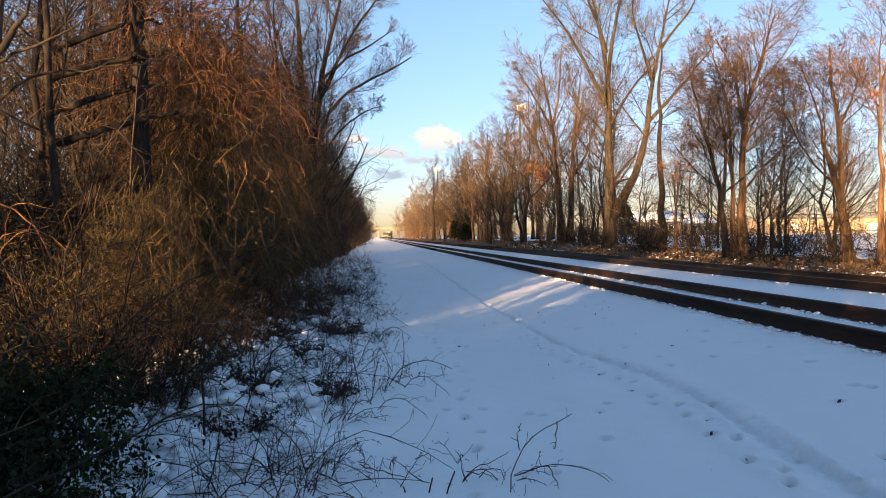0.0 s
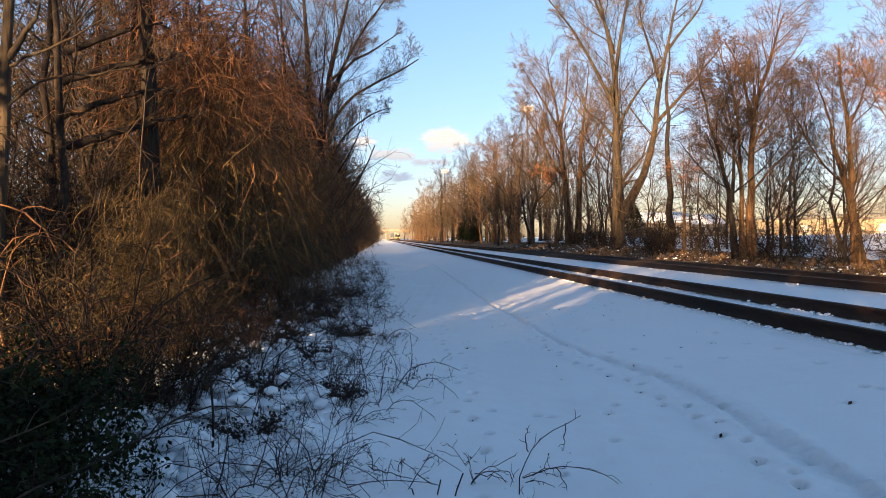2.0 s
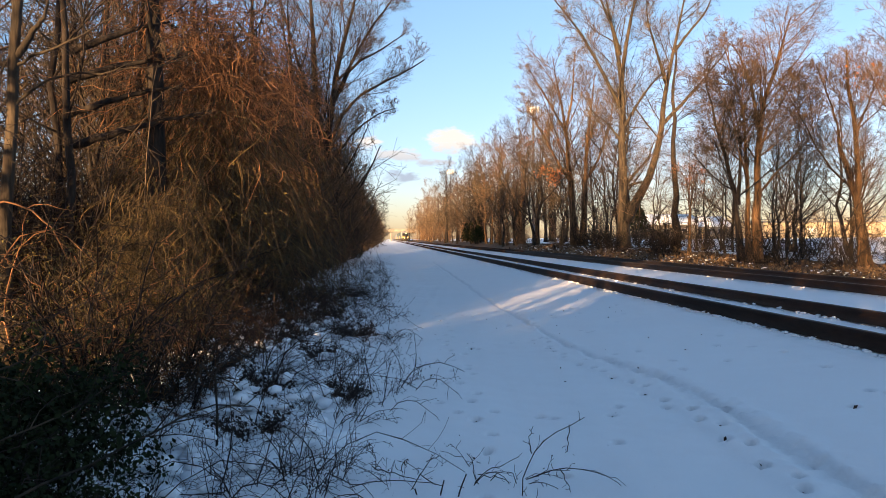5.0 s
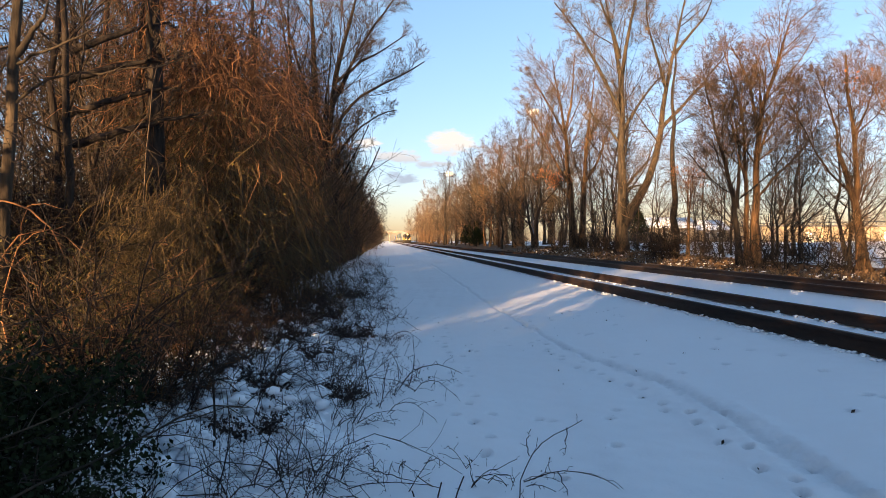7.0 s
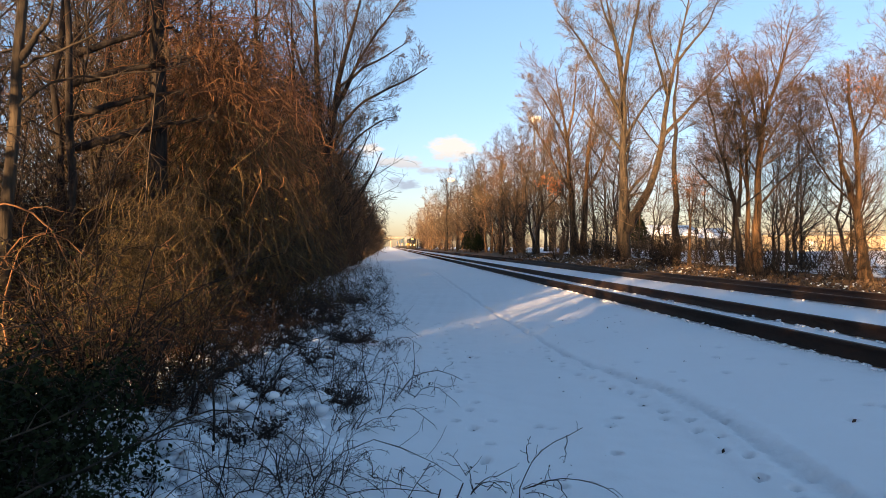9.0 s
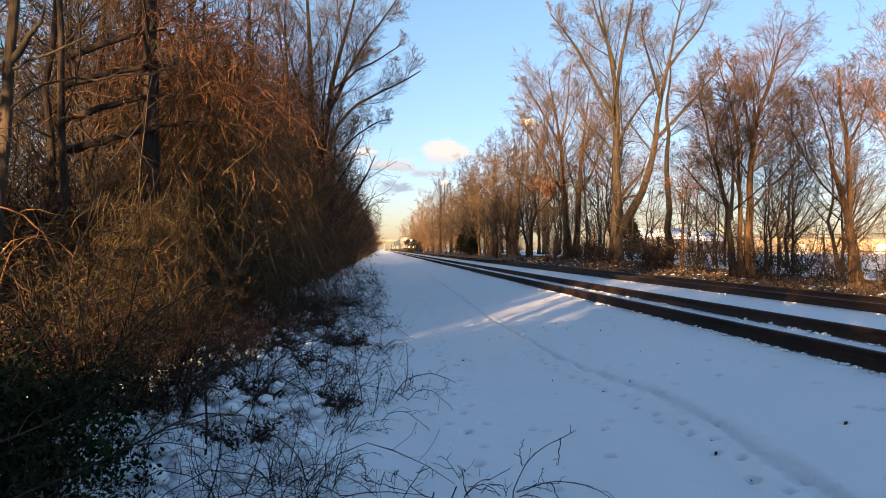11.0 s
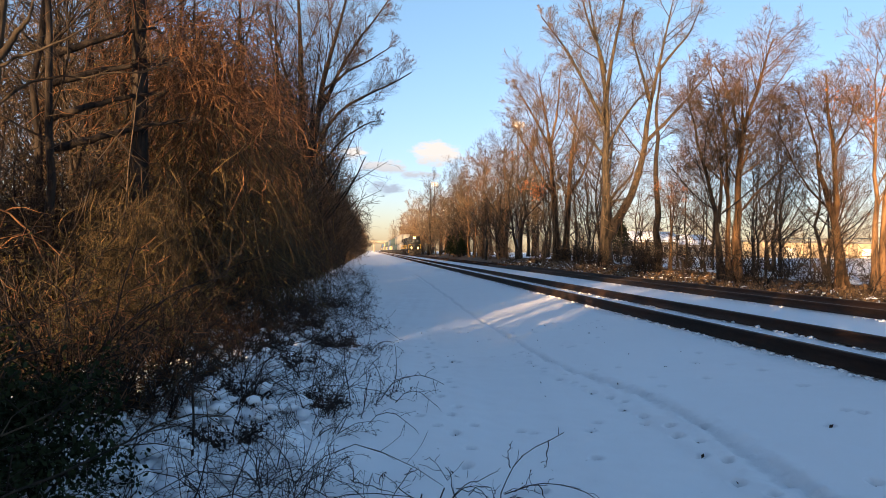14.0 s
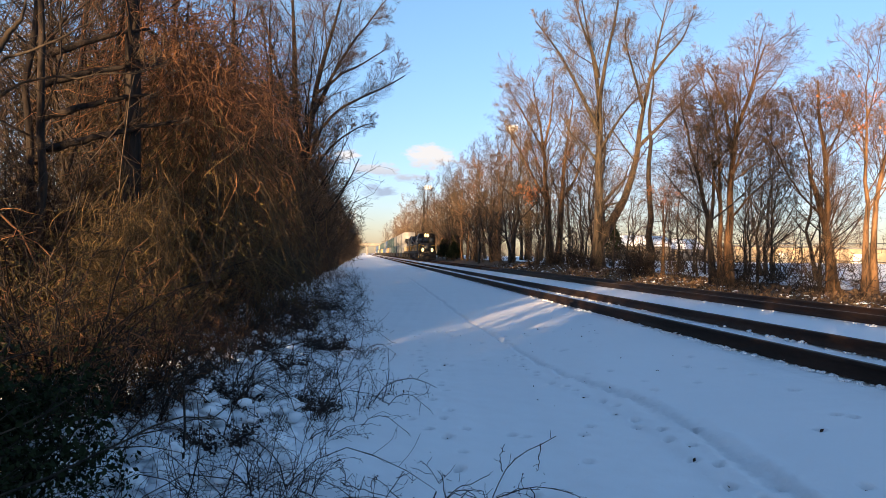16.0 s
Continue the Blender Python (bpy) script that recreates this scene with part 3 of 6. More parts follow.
# -- single trees of the bank beyond the tracks --
def bank_trees():
    g = "bare trees on the far bank"
    big = tree(11, [([(0, 0, 0), (0, 0, 4.65), (-0.03, 0, 8.3), (0, 0, 11.5), (0, 0, 13.8), (-0.2, 0.1, 15.6), (-0.77, 0.2, 17.8), (-1.3, 0.3, 20.5), (-1.9, 0.4, 23.2)], 0.45),
                    ([(0.08, 0, 2.2), (0.41, 0, 3.3), (1.48, -0.1, 4.57), (2.65, -0.2, 5.8), (2.97, -0.1, 7.9), (3.19, 0, 10.6), (3.56, 0.1, 13.4), (4.26, 0.2, 15.7), (4.8, 0.3, 18.4), (5.4, 0.4, 21.2), (6.1, 0.5, 23.5)], 0.36)],
               k=(16, 7, 6, 3), ratio=(0.25, 0.62, 0.6, 0.7), angle=(38, 36, 36, 34), bare=0.28, up=(0.06, 0.03, 0.015, 0), rmin=0.010, slim=1.1, sway=0.004, taper=1.25, curl=0.5,
               limbs=[([(0.1, 0, 4.9), (1.24, 0, 5.35), (2.2, -0.1, 5.35)], 0.13), ([(0.15, 0, 5.0), (1.0, 0, 6.1), (2.1, 0.1, 7.2), (2.65, 0.1, 8.8)], 0.14), ([(0, 0, 9.6), (1.0, -0.3, 11.5), (2.15, -0.3, 13.1), (3.8, -0.3, 14.75)], 0.15),
                      ([(-0.2, 0, 11.3), (-1.36, 0.2, 13.7), (-2.5, 0.3, 16), (-3.9, 0.4, 18.2), (-5.5, 0.4, 20)], 0.17), ([(-0.1, 0, 12.8), (0.17, 0.2, 15.6), (0.72, 0.3, 18.3), (1.4, 0.4, 21.5), (1.65, 0.4, 23.3)], 0.2),
                      ([(-0.2, 0, 15.5), (-0.9, -0.2, 17.8), (-1.85, -0.3, 19.6), (-2.55, -0.3, 22.3)], 0.15), ([(-0.2, 0, 8.7), (-1.35, 0.2, 10.3), (-2.3, 0.3, 10.8), (-3.2, 0.3, 12.4)], 0.11),
                      ([(3.2, 0, 9.9), (4.5, 0, 11.3), (5.9, 0.2, 12.7), (7.35, 0.2, 14.4), (8.8, 0.2, 16.2)], 0.17), ([(3.56, 0, 13.3), (2.85, 0.2, 16.1), (2.1, 0.3, 18.4), (2.1, 0.3, 20.6)], 0.14), ([(4.4, 0.2, 16), (5.6, 0.1, 17.6), (7.0, 0, 19.2), (7.8, 0, 21.4)], 0.13)],
               label="tall grey-brown tree with a curved forked trunk on the bank", group=g)
    stand(big, 19.0, 55.7)
    b = tree(12, [([(-0.46, 0, 0), (-0.7, 0, 3.5), (-1.0, 0.1, 8), (-1.3, 0.2, 11.3), (-1.6, 0.3, 14.1), (-2.3, 0.3, 16.9), (-2.6, 0.3, 18.8)], 0.36), ([(0.4, 0, 0.1), (0.55, 0.2, 5.2), (0.66, 0, 9.1), (1.0, 0, 12.5), (1.4, 0, 15.3), (1.66, 0, 17.5)], 0.34)],
             k=(17, 7, 6, 3), ratio=(0.3, 0.62, 0.6, 0.7), angle=(42, 38, 36, 34), rmin=0.011, slim=1.1, bare=0.3, curl=0.5, bark="bark_warm", twig="twig_grey", sway=0.006, taper=1.1, up=(0.06, 0.05, 0.03, 0.02),
             limbs=[([(-0.9, 0, 6.3), (-2.3, 0, 8.5), (-3.7, 0.2, 11.3), (-5.4, 0.2, 14)], 0.15), ([(-1.2, 0, 10.8), (-2.9, 0, 14.1), (-4.3, 0, 16.3), (-5.1, 0, 17.4)], 0.13), ([(-1.3, 0, 11.9), (-0.6, 0.2, 14.7), (-0.5, 0.2, 17.5), (-0.35, 0.2, 19.2)], 0.14), ([(0.6, 0, 6.5), (2.0, 0.2, 8.5), (3.2, 0.2, 12), (3.6, 0.2, 15.5)], 0.15), ([(-0.6, 0, 4.6), (-2.2, -0.3, 6.6), (-3.9, -0.4, 7.6)], 0.1)],
             label="wide-crowned bare tree with a few withered orange leaves", group=g, leaves=("orange", 0.16, 0.15, 0.2, 0.55))
    stand(b, 19.0, 68.7)
    slim = tree(13, [(straight(np.random.default_rng(3), 13.5, 0.005, 0.004), 0.24)], k=(40, 5, 3), ratio=(0.09, 0.55, 0.5), angle=(65, 50, 50), up=(-0.02, -0.1, -0.14), bare=0.06, rmin=0.011, slim=1.4, bark="bark_dark", twig="twig", taper=0.8,
                label="slender straight trunk wrapped in dead vines", group=g)
    stand(slim, 18.6, 44.6)
    c = tree(14, [([(0, 0, 0), (0.07, 0, 1.8), (0.11, 0, 4.4), (0.1, 0, 6.2), (0.31, 0, 7.5), (0.93, 0, 8.8), (1.38, 0.1, 10.2), (1.78, 0.2, 11.5)], 0.21), ([(-0.33, 0.1, 0), (-0.4, 0.1, 3.1), (-0.49, 0, 5.7), (-0.64, 0, 7.5), (-1.2, 0, 9), (-1.6, 0, 10.1)], 0.13)],
             k=(24, 8, 6, 3), ratio=(0.28, 0.55, 0.6, 0.7), angle=(46, 46, 44, 42), up=(0.05, -0.02, -0.06, -0.06), bare=0.36, rmin=0.0065, slim=1.1, curl=0.8, bark="bark_warm", twig="twig", sway=0.005, taper=0.9,
             limbs=[([(0.1, 0, 6.3), (-0.24, 0, 8.3), (-0.8, 0, 9.6), (-1.2, 0, 10.2)], 0.09), ([(0.2, 0, 3.3), (0.47, 0, 3.6), (1.15, 0, 4.4), (2.1, 0, 5.15), (2.65, 0, 5.9), (3.3, 0.1, 7.4)], 0.06), ([(0.15, 0, 5.2), (0.7, 0.2, 6.4), (1.5, 0.2, 7.6), (2.0, 0.2, 9)], 0.07)],
             label="bare tree with a sunlit orange-brown trunk and drooping twigs", group=g)
    stand(c, 17.0, 31.4)
    d = tree(15, [([(0, 0, 0), (-0.12, 0, 1.4), (-0.21, 0, 2.8), (-0.43, 0, 3.6), (-0.76, 0, 4.6), (-1.06, 0, 5.9), (-1.44, 0, 7.2), (-1.8, 0, 8.8)], 0.15), ([(-0.21, 0, 2.7), (-0.03, 0, 4.9), (-0.31, 0, 7), (-0.6, 0, 8.5)], 0.09)],
             k=(20, 7, 6, 3), ratio=(0.3, 0.58, 0.6, 0.7), bare=0.3, rmin=0.0065, slim=1.1, curl=0.6, bark="bark_dark", twig="twig_dark", sway=0.006, taper=0.9,
             label="dark leaning bare tree on the bank", group=g)
    stand(d, 16.2, 31.2)
    e = tree(16, [([(0, 0, 0), (-0.2, 0, 1.26), (-0.42, 0, 2.67), (-0.7, 0, 3.46), (-0.96, 0, 4.06), (-1.13, 0, 4.76)], 0.19), ([(-0.42, 0, 2.7), (-0.28, 0, 3.4), (-0.43, 0, 3.9), (-0.46, 0, 5.1), (-0.72, 0, 6.3), (-0.84, 0, 7.8)], 0.10), ([(-0.25, 0.05, 0), (-0.31, 0, 1.3), (-0.36, 0, 2.0)], 0.11)],
             k=(12, 7, 6, 3), ratio=(0.34, 0.58, 0.6, 0.7), bare=0.42, rmin=0.0055, slim=1.0, curl=0.6, bark="bark_warm", twig="twig", sway=0.004, taper=0.55,
             limbs=[([(-0.95, 0, 4.1), (-1.13, 0, 5.1), (-1.35, 0, 5.9), (-1.9, 0, 7.2)], 0.05), ([(-0.46, 0, 2.8), (-1.23, 0, 3.5), (-1.65, 0, 4.0), (-2.3, 0.1, 5.2), (-3.0, 0.2, 6.6)], 0.04), ([(-0.45, 0, 5.0), (0.2, 0.2, 6.0), (0.6, 0.3, 7.4)], 0.05)],
             label="leaning bare tree with a stubbed fork", group=g)
    stand(e, 17.0, 23.8)
    f = tree(17, [([(0, 0, 0), (0, 0, 1.5), (0.03, 0, 3.4), (0.1, 0, 4.7), (-0.1, 0, 6), (-0.05, 0, 9)], 0.13), ([(0.5, 0.2, 0), (0.45, 0.2, 3.2), (0.9, 0, 6), (1.4, 0, 9)], 0.14)],
             k=(15, 7, 6, 3), ratio=(0.3, 0.58, 0.6, 0.7), bare=0.3, rmin=0.0055, slim=1.0, curl=0.6, bark="bark_warm", twig="twig", sway=0.006, label="bare tree with clusters of withered orange leaves", group=g, leaves=("orange", 0.35, 0.10, 0.45, 0.75))
    stand(f, 17.3, 22.7)
    for x, y, s, src in ((17.6, 40.0, 0.75, f),):
        again(src, x, y, x * 1.7 + y, s)
    return [b, c, d, e, f, slim]



HEROES = bank_trees()


def woods_stock(seed, spec, cheap, slim, rmin, group, labels, bare=0.12):
    """Plain bare trees to fill the woods, each built once and then copied."""
    rng = np.random.default_rng(seed)
    stock = []
    for s, (h, r, twig, bark, k) in enumerate(spec):
        stems = [(straight(rng, h, rng.normal() * 0.05, 0.02), r)]
        if s % 2 == 0:
            stems.append((straight(rng, h * 0.85, rng.normal() * 0.12, 0.02, x=0.2), r * 0.7))
        stock.append(tree(seed + 30 + s, stems, k=k, ratio=(0.3, 0.5, 0.55, 0.6), rmin=rmin, bare=bare, bark=bark, twig=twig, label=labels[s], group=group, cheap=cheap, slim=slim, curl=0.55))
    return stock


LABELS = ("tall bare grey-brown tree of the wood", "bare tree with reddish twigs", "dark-barked bare tree of the wood", "thin young bare tree")
NEAR = woods_stock(5, ((13, 0.15, "twig_dark", "bark", (14, 6, 5, 1)), (11, 0.11, "twig", "bark_warm", (17, 6, 5, 1)), (14, 0.17, "twig_dark", "bark_dark", (14, 6, 5, 1)), (9, 0.07, "twig", "bark", (17, 6, 5, 1))), False, 1.25, 0.0075, "trees of the near wood", LABELS)
FAR = woods_stock(6, ((16, 0.22, "twig_grey", "bark", (15, 5, 5)), (14, 0.17, "twig_grey", "bark_warm", (20, 5, 5)), (17, 0.25, "twig_dark", "bark_dark", (15, 5, 5)), (11, 0.12, "twig", "bark", (20, 5, 5))), True, 1.3, 0.022, "trees of the far woods", LABELS)
TALL = woods_stock(8, ((15, 0.16, "twig_grey", "bark", (16, 5, 5)), (14, 0.13, "twig", "bark_dark", (26, 5, 5))), True, 1.1, 0.016, "tall trees of the wood", LABELS[:2], 0.36)
TAKEN = set()


def plant(stock, i, x, y, turn, size):
    """The first of a kind is the one that was built, the rest are copies."""
    ob = stock[i]
    if ob.name in TAKEN:
        return again(ob, x, y, turn, size)
    TAKEN.add(ob.name)
    return stand(ob, x, y, turn, 0.06, size)


def joined(name, label, category, stock, spots, mat="twig"):
    """Far growth that nobody could count, in one mesh."""
    rng = np.random.default_rng(len(spots))
    g = Geo()
    for i, x, y, size in spots:
        a = rng.uniform(0, 6.28)
        turn = size * np.array([[math.cos(a), -math.sin(a), 0], [math.sin(a), math.cos(a), 0], [0, 0, 1]])
        for o in stock[i].children:
            v = np.empty(len(o.data.vertices) * 3)
            f = np.empty(len(o.data.loops), int)
            o.data.vertices.foreach_get("co", v)
            o.data.loops.foreach_get("vertex_index", f)
            g.add(v.reshape(-1, 3) @ turn.T + np.array([x, y, float(ground_z(x, y)) - 0.06]), f.reshape(-1, 4))
    return tagged(part(name, g, mat), label, category, kind="stuff")


def far_bank_woods():
    rng = np.random.default_rng(21)
    for y in np.concatenate([rng.uniform(78, 130, 17), rng.uniform(130, 240, 34)]):
        plant(FAR, int(rng.integers(0, 4)), rng.uniform(14.5, 32), y, rng.uniform(0, 6.28), rng.uniform(0.85, 1.2))
    joined("far_woods", "bare woods far along the tracks", "woods", FAR, [(int(rng.integers(0, 4)), rng.uniform(14.5, 32), y, rng.uniform(1.0, 1.35)) for y in rng.uniform(240, 540, 34)])
    for x, y in ((21, 62), (24, 76), (17, 80), (16.5, 90), (22, 88), (15.5, 96), (19, 101), (16, 108), (18, 116), (15.4, 122), (16.5, 134)):
        plant(NEAR, int(rng.integers(0, 3)), x, y, rng.uniform(0, 6.28), rng.uniform(1.15, 1.4))
    # thin young trees between the large ones
    for _ in range(16):
        y = rng.uniform(24, 66)
        plant(NEAR, 3, rng.uniform(15.5, 25), y, rng.uniform(0, 6.28), rng.uniform(0.75, 1.15))
    # taller crowns that close the line of the wood
    for x, y, size in ((20, 93, 1.05), (21, 108, 1.1), (19.5, 122, 1.15), (22, 136, 1.2), (19, 158, 1.2)):
        plant(FAR, 0 if int(y) % 2 else 2, x, y, y * 1.9, size)
    # bare trees that stand between the bank and the field
    for x, y, i, size in ((24.5, 40, 1, 0.85), (22, 36, 3, 1.0), (25, 44, 1, 0.8), (21, 30.5, 3, 0.95), (26, 38, 2, 0.75), (23.5, 41, 3, 1.1), (25.2, 42, 0, 0.8), (20.6, 29.2, 1, 0.75)):
        plant(NEAR, i, x, y, 2.3 * y, size)
    # the low wood on the horizon behind the field
    joined("far_woods", "low bare woods on the horizon behind the field", "woods", FAR, [(int(rng.integers(0, 4)), rng.uniform(70, 215), rng.uniform(178, 235), rng.uniform(0.5, 0.8)) for _ in range(44)])


far_bank_woods()


def left_woods():
    rng = np.random.default_rng(22)
    for i, y in enumerate(rng.uniform(13, 24, 17)):
        x = -rng.uniform(4.4, 11)
        if -x / y < 0.33 or i % 3 == 0:
            plant(NEAR, int(rng.choice([0, 2, 2, 3])), x, y, rng.uniform(0, 6.28), rng.uniform(0.7, 1.0))
    for y in rng.uniform(22, 60, 17):
        plant(NEAR, int(rng.choice([0, 1, 0, 2, 2])), -rng.uniform(3.4, 8), y, rng.uniform(0, 6.28), rng.uniform(0.7, 0.95))
    for y in rng.uniform(16, 60, 16):
        plant(FAR, int(rng.integers(0, 4)), -rng.uniform(9, 22), y, rng.uniform(0, 6.28), rng.uniform(0.6, 0.9))
    joined("far_woods", "edge of the bare woods far along the tracks", "woods", FAR, [(int(rng.choice([1, 1, 3, 2])), -rng.uniform(2.8, 9), y, rng.uniform(0.55, 0.8)) for y in rng.uniform(140, 520, 36)])
    for y in rng.uniform(58, 140, 34):
        plant(FAR, int(rng.choice([1, 1, 3, 2])), -rng.uniform(2.8, 9), y, rng.uniform(0, 6.28), rng.uniform(0.55, 0.8))
    # tall trees added behind the edge to keep the sun off the train
    joined("deep_woods", "bare woods behind the edge, added to shade the train", "woods", FAR, [(int(rng.integers(0, 3)), -rng.uniform(8, 22), y, rng.uniform(0.7, 0.85)) for y in rng.uniform(75, 280, 36)])
    # the depth of the wood, mostly hidden trees added to shade the far bank
    for y in rng.uniform(28, 115, 40):
        plant(TALL, int(rng.integers(0, 2)), -rng.uniform(8, 20), y, rng.uniform(0, 6.28), rng.uniform(0.75, 1.0))
    for y in rng.uniform(10, 150, 22):
        x = -rng.uniform(16, 46)
        if y > 58 or not 0.34 < -x / y < 0.66:
            plant(FAR, int(rng.integers(0, 3)), x, y, rng.uniform(0, 6.28), rng.uniform(0.75, 0.95))
    # unseen trees added behind the camera to shade the scene, with open sun lanes
    for y in rng.uniform(-10, 6, 22):
        x = -rng.uniform(4.6, 20)
        if not (-11.0 < x - 0.674 * y < -7.6 or -16 < x - 0.674 * y < -12.9):
            plant(TALL, int(rng.integers(0, 2)), x, y, rng.uniform(0, 6.28), rng.uniform(0.7, 0.95))
    # more unseen trees that block the sun, left out along the same lanes
    behind = [(int(rng.integers(0, 2)), -rng.uniform(4.2, 26), y, rng.uniform(0.5, 0.7)) for y in rng.uniform(-75, -8, 56)]
    joined("woods_behind", "unseen bare woods added to shade the tracks, with gaps for the sun", "woods", TALL, [b for b in behind if not (-11.3 < b[1] - 0.674 * b[2] < -7.9 or -17.5 < b[1] - 0.674 * b[2] < -13.2)])


left_woods()


def left_single_trees():
    g = "trees at the edge of the wood"
    a = tree(41, [([(0.05, 0, 0), (0.05, 0, 1), (0, 0, 2.9), (0.03, 0, 5.1), (0.09, 0, 8), (0, 0, 10.8), (-0.16, 0, 13.6), (-0.24, 0, 15.9)], 0.34), ([(0.42, 0.2, 0), (0.42, 0.2, 1), (0.37, 0.2, 2.9), (0.4, 0.2, 5.1), (0.77, 0.1, 8), (1.16, 0, 10.3), (1.73, 0, 12.5), (2.5, 0, 15.4)], 0.3), ([(-0.3, 0, 0), (-0.5, 0, 5), (-1.2, 0, 10), (-1.7, 0, 14)], 0.14)],
             k=(18, 8, 6, 3), ratio=(0.25, 0.6, 0.6, 0.7), angle=(42, 40, 38, 36), bare=0.2, rmin=0.0065, curl=0.5, bark="bark_dark", twig="twig_dark", up=(0.12, 0.05, 0.03, 0.02), slim=1.1, sway=0.005, taper=1.0,
             limbs=[([(0.5, 0, 5.1), (0.99, -0.1, 7.3), (1.73, -0.2, 8.4), (2.63, -0.3, 9.1), (3.77, -0.4, 9.7), (4.78, -0.4, 9.9), (5.55, -0.5, 10.6)], 0.11), ([(0.45, 0, 4.9), (1.22, 0.2, 6.1), (2.12, 0.3, 7.3), (2.92, 0.3, 7.9), (4.06, 0.3, 8.3)], 0.08),
                    ([(0.85, 0, 8.3), (1.73, 0.2, 10.3), (2.63, 0.3, 12), (3.77, 0.4, 13.6), (4.63, 0.4, 14.9)], 0.11), ([(1.1, 0, 9.6), (2.35, -0.2, 10.6), (3.5, -0.3, 11.2), (4.63, -0.3, 12)], 0.08), ([(0.05, 0, 7.9), (-0.6, 0, 9.9), (-1.2, 0, 11.9), (-1.7, 0, 13.9)], 0.1), ([(0.03, 0, 9), (-1.0, -0.2, 9.7), (-2.15, -0.3, 8.8), (-2.6, -0.3, 7.1)], 0.06)],
             label="many-stemmed bare tree whose limb reaches over the snow", group=g)
    stand(a, -3.6, 36.0)
    for x, y, i, size in ((-3.3, 29, 2, 0.95), (-4.2, 33, 1, 1.0), (-3.4, 45, 2, 0.9), (-5.2, 27, 0, 1.0), (-3.0, 52, 1, 0.85), (-2.9, 64, 1, 0.8), (-3.0, 48, 2, 0.7), (-2.8, 57, 0, 0.72), (-2.7, 72, 2, 0.72), (-2.9, 84, 0, 0.75), (-2.8, 97, 2, 0.75)):
        plant(NEAR, i, x, y, 1.3 * y, size)
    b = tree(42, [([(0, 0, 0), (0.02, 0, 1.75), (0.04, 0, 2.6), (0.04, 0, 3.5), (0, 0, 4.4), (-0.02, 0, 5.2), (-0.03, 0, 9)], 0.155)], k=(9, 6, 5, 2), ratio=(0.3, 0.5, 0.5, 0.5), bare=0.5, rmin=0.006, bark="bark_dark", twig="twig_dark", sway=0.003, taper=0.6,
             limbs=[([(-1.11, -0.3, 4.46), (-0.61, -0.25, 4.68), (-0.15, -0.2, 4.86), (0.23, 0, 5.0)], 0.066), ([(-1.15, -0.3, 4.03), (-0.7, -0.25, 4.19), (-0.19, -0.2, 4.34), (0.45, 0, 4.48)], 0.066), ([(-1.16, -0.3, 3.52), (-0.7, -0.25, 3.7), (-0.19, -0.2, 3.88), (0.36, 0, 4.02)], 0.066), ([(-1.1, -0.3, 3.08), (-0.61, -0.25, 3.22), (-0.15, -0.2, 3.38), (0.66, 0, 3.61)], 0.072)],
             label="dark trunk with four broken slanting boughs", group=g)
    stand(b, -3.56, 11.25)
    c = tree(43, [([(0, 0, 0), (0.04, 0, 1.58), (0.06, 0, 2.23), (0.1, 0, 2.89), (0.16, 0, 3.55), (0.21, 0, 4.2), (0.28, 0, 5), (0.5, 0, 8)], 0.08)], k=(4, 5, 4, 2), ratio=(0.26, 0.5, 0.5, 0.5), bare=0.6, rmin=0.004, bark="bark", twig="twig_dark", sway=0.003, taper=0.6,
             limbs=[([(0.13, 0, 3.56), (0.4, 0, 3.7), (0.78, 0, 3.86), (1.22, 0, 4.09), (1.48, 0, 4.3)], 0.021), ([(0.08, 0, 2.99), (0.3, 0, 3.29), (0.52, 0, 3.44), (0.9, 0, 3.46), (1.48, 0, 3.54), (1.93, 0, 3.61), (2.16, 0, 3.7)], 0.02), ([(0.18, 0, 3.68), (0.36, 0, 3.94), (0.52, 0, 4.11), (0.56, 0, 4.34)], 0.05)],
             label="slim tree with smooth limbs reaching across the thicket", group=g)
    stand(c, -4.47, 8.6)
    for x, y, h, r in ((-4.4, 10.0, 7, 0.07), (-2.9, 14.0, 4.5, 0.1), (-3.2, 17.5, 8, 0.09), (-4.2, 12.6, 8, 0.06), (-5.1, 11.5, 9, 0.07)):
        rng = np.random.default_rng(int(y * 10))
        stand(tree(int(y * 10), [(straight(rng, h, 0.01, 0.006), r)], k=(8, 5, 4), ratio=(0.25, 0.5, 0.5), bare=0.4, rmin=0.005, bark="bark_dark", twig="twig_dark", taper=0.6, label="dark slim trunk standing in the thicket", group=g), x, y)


left_single_trees()


